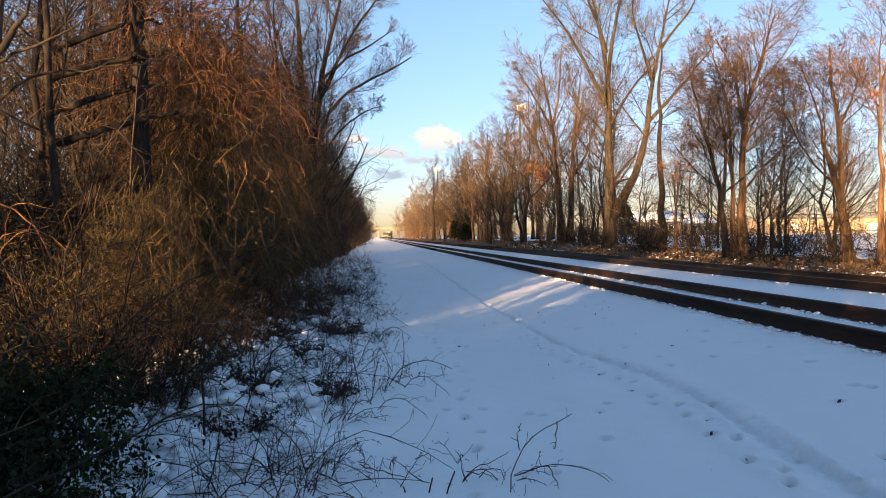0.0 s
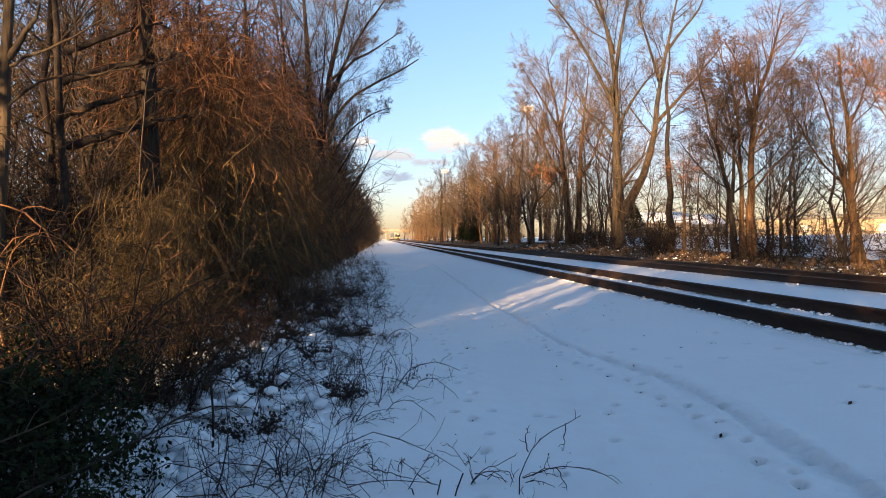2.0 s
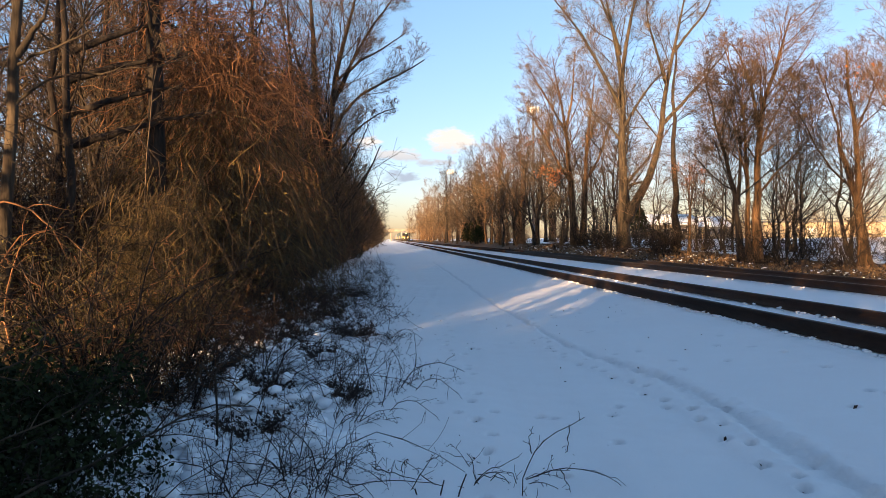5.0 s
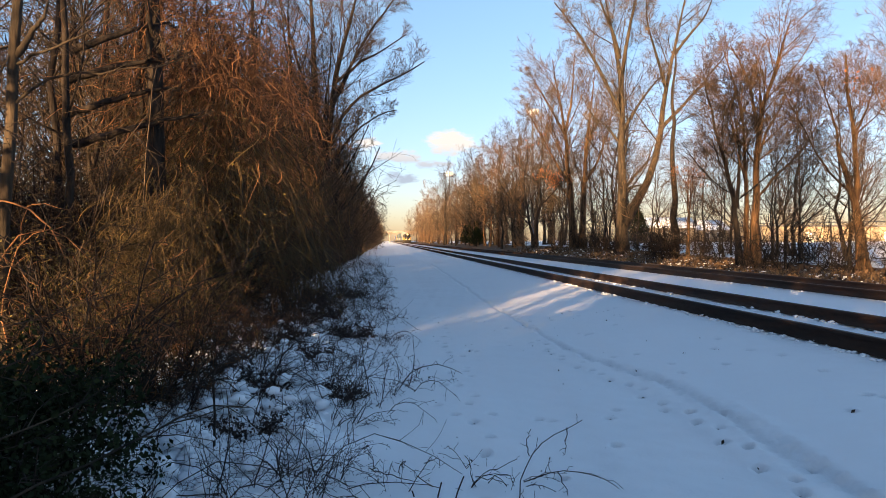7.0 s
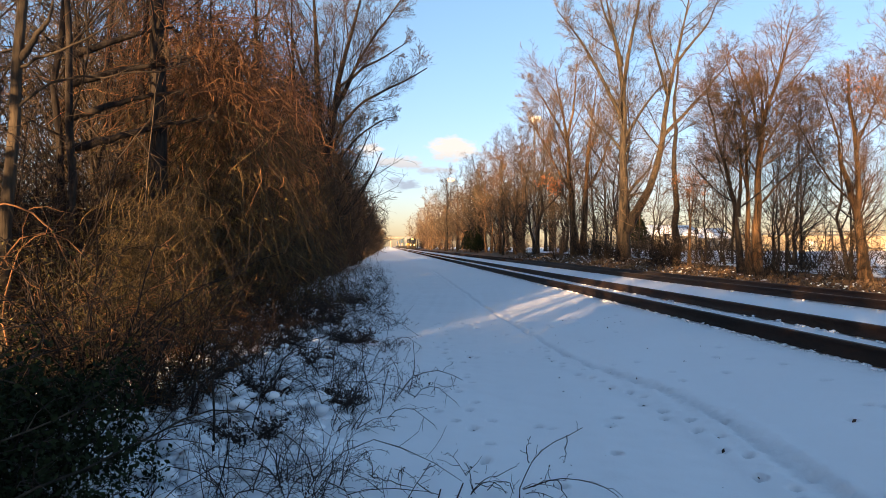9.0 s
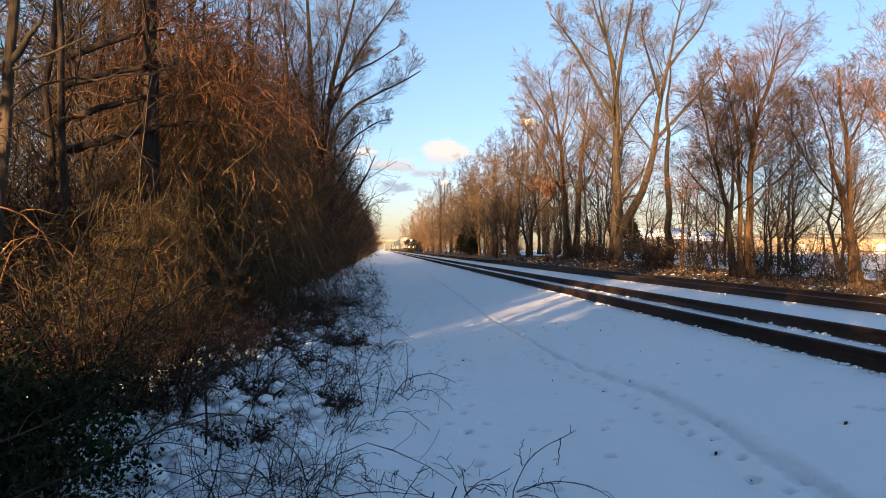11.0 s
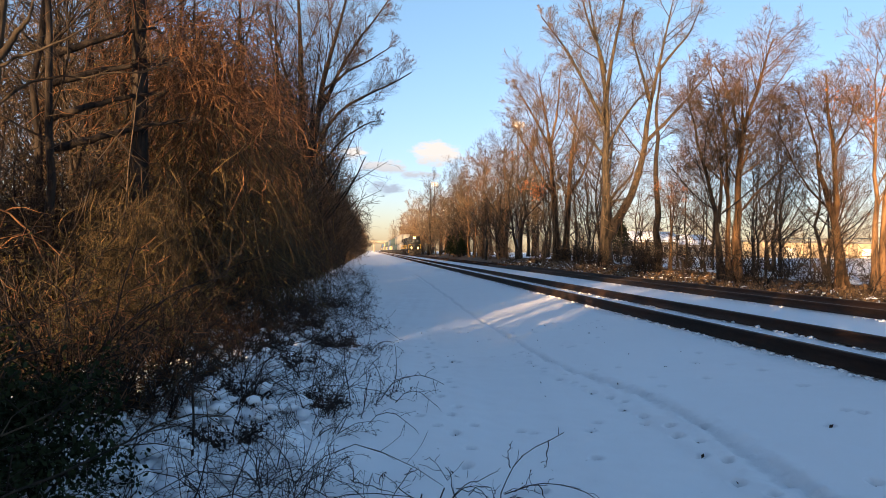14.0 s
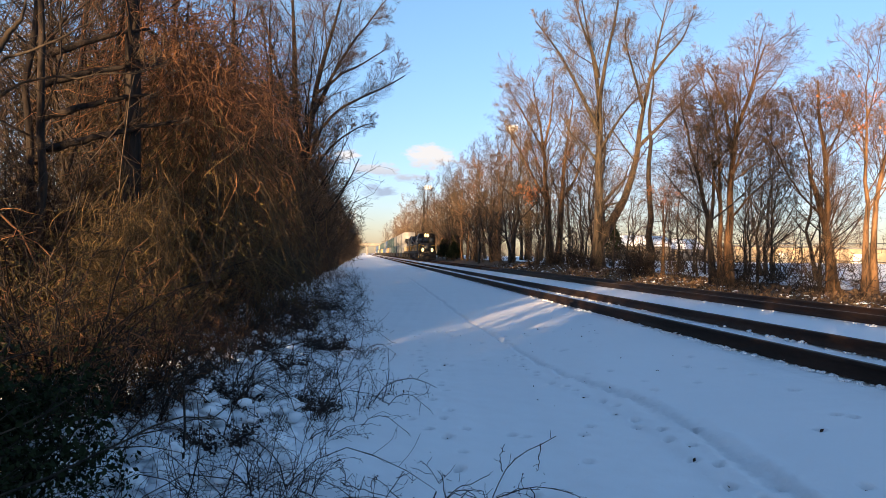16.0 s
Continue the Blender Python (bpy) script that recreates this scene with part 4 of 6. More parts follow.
# ---- undergrowth ----
def thicket(seed, h, label, n=14, k=(7, 3), leaf=700, r=0.016, mat="bark_dark", fine="vine", green="olive", group="shrubs at the wood's edge", thin=0.0062, lean=0.35, tendrils=1, leaf_size=0.03):
    rng = np.random.default_rng(seed)
    t = thing("shrub", label, "shrub", group)
    a = rng.uniform(0, 6.28, n)
    base = np.stack([0.35 * np.cos(a) * rng.uniform(0, 1, n), 0.35 * np.sin(a) * rng.uniform(0, 1, n), np.zeros(n)], 1)
    d = np.stack([lean * np.cos(a), lean * np.sin(a), np.ones(n)], 1)
    pts = [base]
    L = h * rng.uniform(0.6, 1.25, n)
    for i in range(5):
        d = d + 0.18 * rng.normal(size=d.shape) + np.array([0, 0, -0.06 * i])
        d /= np.linalg.norm(d, axis=1, keepdims=True)
        pts.append(pts[-1] + d * (L / 5)[:, None])
    P = np.stack(pts, 1)
    R = np.linspace(r, r * 0.35, 6)[None] * rng.uniform(0.5, 1.5, n)[:, None]
    wood, spray = Geo(), Geo()
    wood.tubes(P, R, 4)
    P1, R1 = grow(rng, P, R, k[0], 0.08, 1, 0.36, 55, 4, 0.3, -0.05, 0.007, thin * 1.3)
    wood.tubes(P1, R1, 3)
    P2, R2 = grow(rng, P1, R1, k[1], 0.1, 1, 0.55, 60, 3, 0.35, -0.08, 0.006, thin)
    spray.tubes(P2, R2, 3)
    tagged(part("stem_tangle", wood, mat, t), kind="stuff")
    tagged(part("twig_tangle", spray, fine, t), kind="stuff")
    if leaf:
        C = P2.reshape(-1, 3)
        C = C[rng.integers(0, len(C), leaf)] + rng.normal(size=(leaf, 3)) * 0.04
        P3, R3 = grow(rng, P2, R2, max(tendrils, 1), 0.1, 1, 0.7, 70, 4, 0.7, -0.05, 0.005, 0.0035)
        leaves = Geo().leaves(rng, C, leaf_size)
        if tendrils:
            leaves.tubes(P3, R3, 3)
        tagged(part("foliage", leaves, green, t, "olive-green tendrils and small leaves"), kind="stuff")
    return t


def vine_curtain(seed, label, n=105, w=1.2, h=4.4, leaf=500):
    """Thin climbers that hang down from the trees in long strands, with short curling side shoots."""
    rng = np.random.default_rng(seed)
    t = thing("vine", label, "vine", "hanging vines at the wood's edge")
    top = h * rng.uniform(0.2, 1, n) ** 0.8
    p = np.stack([rng.uniform(-w / 2, w / 2, n), rng.uniform(-0.45, 0.45, n), top], 1)
    low = np.maximum(top * rng.uniform(0.0, 0.7, n), 0.05)
    d = rng.normal(size=(n, 3)) * np.array([0.5, 0.5, 0.2])
    pts = [p]
    for i in range(10):
        d = 0.75 * d + 0.3 * rng.normal(size=(n, 3)) * np.array([1, 1, 0.5])
        q = pts[-1] + 0.24 * d
        q[:, 2] -= (top - low) / 10
        pts.append(q)
    P = np.stack(pts, 1)
    R = np.linspace(0.0065, 0.004, 11)[None] * rng.uniform(0.6, 1.6, n)[:, None]
    tagged(part("strand_tangle", Geo().tubes(P, R, 3), "olive_stem", t), kind="stuff")
    P1, R1 = grow(rng, P, R, 6, 0.02, 1, 0.42, 70, 6, 0.6, -0.04, 0.006, 0.0045, fixed=1.0)
    tagged(part("tendril_tangle", Geo().tubes(P1, R1, 3), "vine" if seed % 2 else "olive_stem", t), kind="stuff")
    C = P1.reshape(-1, 3)
    C = C[rng.integers(0, len(C), leaf)] + rng.normal(size=(leaf, 3)) * 0.03
    tagged(part("foliage", Geo().leaves(rng, C, 0.045), "olive", t, "small olive-green leaves"), kind="stuff")
    return t


def vine_mass(seed, label, n=110, size=(1.0, 1.0, 1.1)):
    """Dead climber stems that curl and hang down."""
    rng = np.random.default_rng(seed)
    t = thing("vine", label, "vine", "vines in the trees")
    p = rng.normal(size=(n, 3)) * np.array(size) * 0.5
    d = rng.normal(size=(n, 3))
    pts = [p]
    for i in range(8):
        d = d + 0.5 * rng.normal(size=d.shape) + np.array([0, 0, -0.28])
        d /= np.linalg.norm(d, axis=1, keepdims=True)
        pts.append(pts[-1] + d * rng.uniform(0.12, 0.34, n)[:, None])
    P = np.stack(pts, 1)
    R = np.linspace(0.010, 0.0045, 9)[None] * rng.uniform(0.5, 1.3, n)[:, None]
    g = Geo().tubes(P, R, 3)
    tagged(part("vine_tangle", g, "vine", t), kind="stuff")
    P1, R1 = grow(rng, P, R, 5, 0.1, 1, 0.3, 60, 3, 0.4, -0.1, 0.005, 0.0025)
    tagged(part("tendril_tangle", Geo().tubes(P1, R1, 3), "vine", t), kind="stuff")
    return t


SHRUBS = [thicket(60, 2.5, "tangled shrub with small olive-green leaves", leaf=480, leaf_size=0.042, fine="olive_stem"), thicket(61, 3.3, "tall tangled shrub with olive leaves", leaf=800, leaf_size=0.042, n=15, lean=0.25, fine="olive_stem"),
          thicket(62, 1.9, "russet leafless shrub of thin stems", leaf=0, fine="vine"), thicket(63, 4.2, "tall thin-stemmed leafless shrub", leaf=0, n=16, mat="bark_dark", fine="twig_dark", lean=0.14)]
BRUSH = [thicket(64, 1.5, "bare russet brush on the bank", n=9, k=(5, 4), leaf=0, r=0.014, thin=0.009, fine="twig", group="brush along the tracks"),
         thicket(65, 2.6, "tall bare brush on the bank", n=9, k=(6, 4), leaf=0, r=0.018, thin=0.010, mat="bark_dark", fine="twig_dark", group="brush along the tracks", lean=0.2),
         thicket(66, 4.5, "high bare undergrowth of the far wood", n=9, k=(5, 4), leaf=0, r=0.03, thin=0.016, mat="bark_dark", fine="twig", group="brush along the tracks", lean=0.25)]

# leafy shrub built as a sun blocker, used only out of view
SCREEN = thicket(72, 2.8, "unseen leafy shrub added to block the low sun", n=6, k=(4, 2), leaf=460, tendrils=0, leaf_size=0.14)
WIRY = [thicket(68, 0.8, "low wiry tangle of dark stems in the snow", n=9, k=(4, 3), leaf=0, r=0.006, thin=0.0027, mat="cane", fine="cane", group="wiry brush in the snow", lean=0.5),
        thicket(69, 0.55, "low spreading brush of dark stems in the snow", n=10, k=(5, 3), leaf=0, r=0.0055, thin=0.0027, mat="cane", fine="cane", group="wiry brush in the snow", lean=0.9)]


def undergrowth():
    rng = np.random.default_rng(23)
    for y in np.arange(5.6, 22, 0.6):
        if y > 7.9:
            plant(SHRUBS, int(rng.choice([0, 0, 0, 2])), -rng.uniform(2.9, 3.9), y, rng.uniform(0, 6.28), rng.uniform(0.6, 0.85))
        if y > 9:
            plant(SHRUBS, int(rng.choice([0, 3, 3] if y < 13 else [1, 1, 3])), -rng.uniform(4.0, 7.5), y + 0.3, rng.uniform(0, 6.28), rng.uniform(0.8, 1.1) * (0.72 if y < 13 else 1.0))
    # unseen shrubs added on the sun's side to shade snow, rails and boughs
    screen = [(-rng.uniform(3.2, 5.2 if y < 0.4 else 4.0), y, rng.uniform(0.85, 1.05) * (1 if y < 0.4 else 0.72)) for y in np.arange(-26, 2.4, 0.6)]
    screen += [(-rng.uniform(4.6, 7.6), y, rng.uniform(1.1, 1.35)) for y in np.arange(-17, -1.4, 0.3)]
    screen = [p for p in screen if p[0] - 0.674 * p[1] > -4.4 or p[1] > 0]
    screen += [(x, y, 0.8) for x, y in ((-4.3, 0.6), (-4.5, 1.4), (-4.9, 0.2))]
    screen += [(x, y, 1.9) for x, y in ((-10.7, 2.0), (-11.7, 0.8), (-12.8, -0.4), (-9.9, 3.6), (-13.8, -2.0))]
    joined("thicket", "unseen thicket added to shade the snow, rails and wood's edge", "thicket", [SCREEN], [(0, x, y, size) for x, y, size in screen])
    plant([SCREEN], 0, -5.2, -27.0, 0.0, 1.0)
    for y in np.arange(22, 60, 1.6):
        plant(SHRUBS, int(rng.choice([2, 2, 3])), -rng.uniform(2.7, 4.0), y, rng.uniform(0, 6.28), rng.uniform(0.8, 1.15))
        plant(BRUSH, 2, -rng.uniform(4.2, 8), y, rng.uniform(0, 6.28), rng.uniform(0.7, 1.1))
    for y in np.arange(19, 70, 0.6):
        plant(BRUSH, int(rng.choice([0, 0, 1])), rng.uniform(14.4, 25), y + rng.normal(), rng.uniform(0, 6.28), rng.uniform(0.7, 1.15))
    near = np.random.default_rng(24)
    # dark stems added to black out the depth of the wood, as deep shade
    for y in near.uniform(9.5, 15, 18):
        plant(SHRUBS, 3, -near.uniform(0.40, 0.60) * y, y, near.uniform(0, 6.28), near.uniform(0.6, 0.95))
    # shrubs that step out of the thicket into the snow
    for x, y, size in ((-2.45, 6.3, 0.62), (-2.75, 6.8, 0.7), (-2.2, 7.1, 0.5), (-2.0, 8.3, 0.5), (-2.4, 8.9, 0.62), (-1.75, 9.6, 0.45), (-1.95, 10.8, 0.5), (-1.6, 12.2, 0.45), (-1.9, 13.8, 0.5)):
        plant(SHRUBS, 2 if y > 8 else 0, x, y, near.uniform(0, 6.28), size * (0.95 if y > 8 else 1))
    for x, y, size in ((-2.25, 6.1, 0.72), (-2.5, 5.8, 0.8), (-1.95, 6.7, 0.6), (-2.3, 7.6, 0.7), (-1.9, 14.8, 0.6), (-2.1, 16.2, 0.7), (-1.8, 18.0, 0.6), (-2.2, 12.6, 0.7)):
        plant(SHRUBS, 2, x, y, near.uniform(0, 6.28), size)
    for y in np.concatenate([near.uniform(5.8, 9, 18), near.uniform(9, 16, 20), near.uniform(16, 34, 30)]):
        u = near.uniform(0, 1)
        plant(WIRY, int(near.integers(0, 2)), -1.9 + u * (2.0 + 0.25 * math.sin(y * 1.3)), y, near.uniform(0, 6.28), near.uniform(0.55, 1.1) * (1 - 0.35 * u))
    for x, y, size in ((-0.55, 4.5, 0.6), (-0.75, 4.8, 0.7), (-0.4, 4.9, 0.6), (-1.1, 4.7, 0.6)):
        plant(WIRY, 0, x, y, near.uniform(0, 6.28), size)
    joined("far_undergrowth", "dense bare undergrowth along the wood's far edge", "undergrowth", BRUSH, [(int(rng.choice([1, 2, 2])), -rng.uniform(2.6, 4.4), y, rng.uniform(1.0, 1.6)) for y in np.arange(60, 240, 3.4)], "twig_dark")
    joined("far_undergrowth", "dense bare undergrowth along the far bank", "undergrowth", BRUSH, [(int(rng.choice([1, 2, 2])), rng.uniform(15.2, 21), y + rng.normal(), rng.uniform(0.55, 1.0) if y < 150 else rng.uniform(0.9, 1.6)) for y in np.concatenate([np.arange(64, 130, 2.6), np.arange(130, 400, 6.5)])], "bank_brush")
    vines = [vine_mass(70, "mass of dead russet vine hanging in the trees"), vine_mass(71, "hanging curtain of dead vine stems", 80, (0.9, 0.9, 2.2))]
    spots = [(-3.0, 12.2, 4.9, 0, 1.1), (-3.6, 12.8, 5.6, 0, 1.2), (-2.5, 12.4, 4.4, 0, 0.9), (-3.4, 13.0, 4.2, 1, 1.0), (-3.3, 14.5, 3.6, 1, 1.0),
             (-3.1, 17, 5.0, 1, 1.2), (-3.5, 20, 5.6, 0, 1.3), (-3.3, 24, 5.0, 1, 1.3), (-3.6, 29, 5.8, 1, 1.4), (-4.3, 16.4, 6.2, 0, 1.3)]
    curtains = [vine_curtain(74, "olive-green curtain of hanging vine at the wood's edge"), vine_curtain(75, "brown curtain of tangled hanging vine", leaf=250)]
    for x, y, i, size in ((-3.25, 9.3, 0, 0.5), (-2.95, 10.2, 0, 0.6), (-3.2, 11.0, 1, 0.66), (-2.8, 11.7, 0, 0.95), (-3.0, 12.7, 0, 1.1), (-2.75, 13.7, 1, 1.0), (-2.9, 14.9, 0, 1.1), (-2.75, 16.3, 1, 1.1), (-3.5, 13.2, 0, 1.2), (-2.8, 18.2, 0, 1.1), (-2.9, 8.6, 0, 0.5), (-2.9, 20.5, 1, 1.2), (-2.7, 9.0, 0, 0.55), (-2.6, 23, 0, 1.1)):
        plant(curtains, i, x, y, rng.uniform(-0.5, 0.5), size)
    done = set()
    for x, y, z, i, size in spots:
        v = vines[i] if i not in done else copy_thing(vines[i], Matrix.Identity(4))
        done.add(i)
        v.location, v.scale, v.rotation_euler = (x, y, z), (size,) * 3, (0, 0, rng.uniform(0, 6.28))


undergrowth()


def bramble(seed, n, length, label, rise=0.9, r=0.0058):
    rng = np.random.default_rng(seed)
    t = thing("bramble", label, "bramble", "brambles in the snow")
    a = rng.uniform(0, 6.28, n)
    d = np.stack([0.6 * np.cos(a), 0.6 * np.sin(a), rise * rng.uniform(0.6, 1.3, n)], 1)
    p = np.stack([0.12 * np.cos(a), 0.12 * np.sin(a), np.full(n, -0.05)], 1)
    L = length * rng.uniform(0.5, 1.2, n)
    pts = [p]
    for i in range(6):
        d = d + 0.2 * rng.normal(size=d.shape) + np.array([0, 0, -0.24])
        d /= np.linalg.norm(d, axis=1, keepdims=True)
        q = pts[-1] + d * (L / 6)[:, None]
        q[:, 2] = np.maximum(q[:, 2], -0.03)
        pts.append(q)
    P = np.stack(pts, 1)
    R = np.linspace(r, r * 0.45, 7)[None] * rng.uniform(0.6, 1.3, n)[:, None]
    for i in range(n):
        part("cane", Geo().tubes(P[i:i + 1], R[i:i + 1], 3), "cane", t)
    P1, R1 = grow(rng, P, R, 7, 0.1, 1, 0.3, 55, 4, 0.4, 0.0, 0.006, 0.0027)
    tagged(part("shoot_tangle", Geo().tubes(P1, R1, 3), "cane", t), kind="stuff")
    C = P1[rng.integers(0, len(P1), 34), -1]
    C = C[C[:, 2] < 0.35] + rng.normal(size=(int((C[:, 2] < 0.35).sum()), 3)) * 0.02
    tagged(part("dead_foliage", Geo().leaves(rng, C, 0.026), "cane", t, "withered dark leaves"), kind="stuff")
    return t


def brambles():
    rng = np.random.default_rng(31)
    kinds = [bramble(80, 6, 1.3, "thin arching bramble canes in the snow"), bramble(81, 7, 1.0, "low tangle of bramble canes", 0.6), bramble(82, 4, 0.8, "small sprig of bare bramble", 0.8), bramble(83, 8, 1.6, "tall arching bramble canes", 1.3), bramble(84, 12, 0.6, "small wiry sprig in the snow", 0.55, 0.0042)]
    for y in np.concatenate([rng.uniform(3.8, 9, 62), rng.uniform(9, 20, 110), rng.uniform(20, 48, 90)]):
        edge = 0.1 + 0.25 * math.sin(y * 0.9) - (0.5 if y < 6 else 0.0)
        u = rng.uniform(0, 1) ** 1.15
        x = -2.9 + u * (edge + 2.9)
        plant(kinds, int(rng.choice([0, 1, 2, 3] if x < -0.9 else [1, 2, 2])), x, y, rng.uniform(0, 6.28), rng.uniform(0.6, 1.15))
    # the sprigs nearest to the eye
    for x, y, i, s, a in ((0.70, 4.72, 4, 1.0, 0.4), (0.02, 4.6, 4, 1.1, 2.4), (0.15, 4.55, 2, 0.55, 3.0), (0.05, 4.6, 1, 0.4, 1.4), (-0.35, 4.4, 1, 0.6, 1.0), (-0.9, 4.6, 3, 0.7, 2.0), (-0.6, 4.9, 3, 0.7, 4.0)):
        plant(kinds, i, x, y, a, s)
    t = thing("curled_twig", "curled bare twig standing in the snow", "twig")
    for name, pts, r in (("stem", [(0, 0, -0.05), (0.02, 0, 0.17), (0.10, 0, 0.29), (0.22, 0, 0.36), (0.33, 0, 0.40)], 0.0034),
                         ("twig", [(0.03, 0, 0.10), (0.14, 0, 0.15), (0.32, 0, 0.15), (0.46, 0, 0.11), (0.55, 0, 0.02)], 0.003),
                         ("twig", [(0.25, 0, 0.37), (0.25, 0.01, 0.28), (0.23, 0.01, 0.22)], 0.003),
                         ("twig", [(0.06, 0, 0.23), (0.04, 0.01, 0.30), (0.07, 0.02, 0.36)], 0.003),
                         ("twig", [(0.20, 0, 0.15), (0.24, 0, 0.08), (0.27, 0, 0.0)], 0.003)):
        p = smooth_line(pts, 9, rng, 0.003)
        R = np.linspace(r, r * 0.5, 9)
        part(name, Geo().tubes(p[None], R[None], 5), "cane", t)
        P1, R1 = grow(rng, p[None], R[None], 3, 0.3, 1, 0.22, 50, 4, 0.3, 0.02, 0.008, 0.0016)
        for n in range(3):
            part("twig", Geo().tubes(P1[n:n + 1], R1[n:n + 1], 4), "cane", t)
    stand(t, 0.82, 4.36, None, 0.03, 1.25)
    for x, y, label, stems in ((0.66, 4.58, "low tangle of bare twigs poking out of the snow", ([(-0.05, 0, -0.04), (-0.12, 0, 0.06), (-0.1, 0.02, 0.14), (-0.15, 0.02, 0.2)], [(-0.12, -0.03, -0.03), (-0.06, 0, 0.08), (0.06, 0, 0.11), (0.2, 0.02, 0.17)], [(-0.14, 0, -0.04), (-0.02, 0, 0.09), (0.08, 0, 0.06), (0.15, 0, -0.03)], [(0.0, 0.05, -0.03), (0.04, 0, 0.07), (0.14, 0, 0.09), (0.18, 0, -0.02)], [(-0.08, 0, 0.06), (0.05, -0.03, 0.05), (0.12, -0.05, 0.02)])),
                               (-0.16, 4.55, "dark broken twig lying over the snow", ([(-0.16, 0, -0.02), (0.0, 0, 0.05), (0.2, 0, 0.05), (0.4, 0, 0.02), (0.62, 0, -0.02)], [(0.05, 0, 0.14), (0.2, 0, 0.08), (0.34, 0, 0.05)], [(0.28, -0.04, -0.05), (0.36, -0.02, 0.08), (0.44, 0, 0.2)], [(0.36, 0, 0.08), (0.46, 0.02, 0.0), (0.52, 0.02, -0.05)], [(0.4, 0, 0.16), (0.45, 0, 0.18), (0.48, 0, 0.19)]))):
        t = thing("bare_sprig", label, "sprig", "sprigs in the snow")
        for pts in stems:
            p = smooth_line(pts, 9, rng, 0.004)
            R = np.linspace(0.0036, 0.0022, 9)
            part("stem", Geo().tubes(p[None], R[None], 5), "cane", t)
            P1, R1 = grow(rng, p[None], R[None], 3, 0.2, 1, 0.25, 50, 4, 0.3, 0.02, 0.008, 0.0017)
            for n in range(3):
                part("twig", Geo().tubes(P1[n:n + 1], R1[n:n + 1], 4), "cane", t)
        stand(t, x, y, None, 0.0)
    # a single upright sapling stick
    t = thing("sapling", "thin upright dark sapling in the snow", "sapling")
    g = Geo().rod([(0, 0, -0.05), (0.01, 0, 0.3), (-0.005, 0.01, 0.62)], [0.011, 0.009, 0.007], 6)
    part("stem", g, "bark_dark", t)
    g = Geo().rod([(-0.005, 0.01, 0.6), (0.03, 0.02, 0.68), (0.14, 0.03, 0.74), (0.27, 0.03, 0.7)], [0.006, 0.005, 0.004, 0.003], 5)
    part("twig", g, "cane", t)
    g = Geo().rod([(-0.005, 0.01, 0.58), (-0.06, 0, 0.66), (-0.13, 0, 0.68)], [0.005, 0.004, 0.003], 5)
    part("twig", g, "cane", t)
    stand(t, -1.28, 5.35)
    # two cut stubs
    for x, y, lean, h in ((0.30, 4.36, 0.04, 0.16), (0.40, 4.36, 0.08, 0.2), (0.19, 4.4, -0.03, 0.1)):
        t = thing("stub", "broken dark stalk poking out of the snow", "stalk", "stalks in the snow")
        part("stem", Geo().rod([(0, 0, -0.05), (lean * 0.5, 0, h * 0.5), (lean, 0, h)], [0.006, 0.005, 0.0045], 6), "cane", t)
        stand(t, x, y)


brambles()


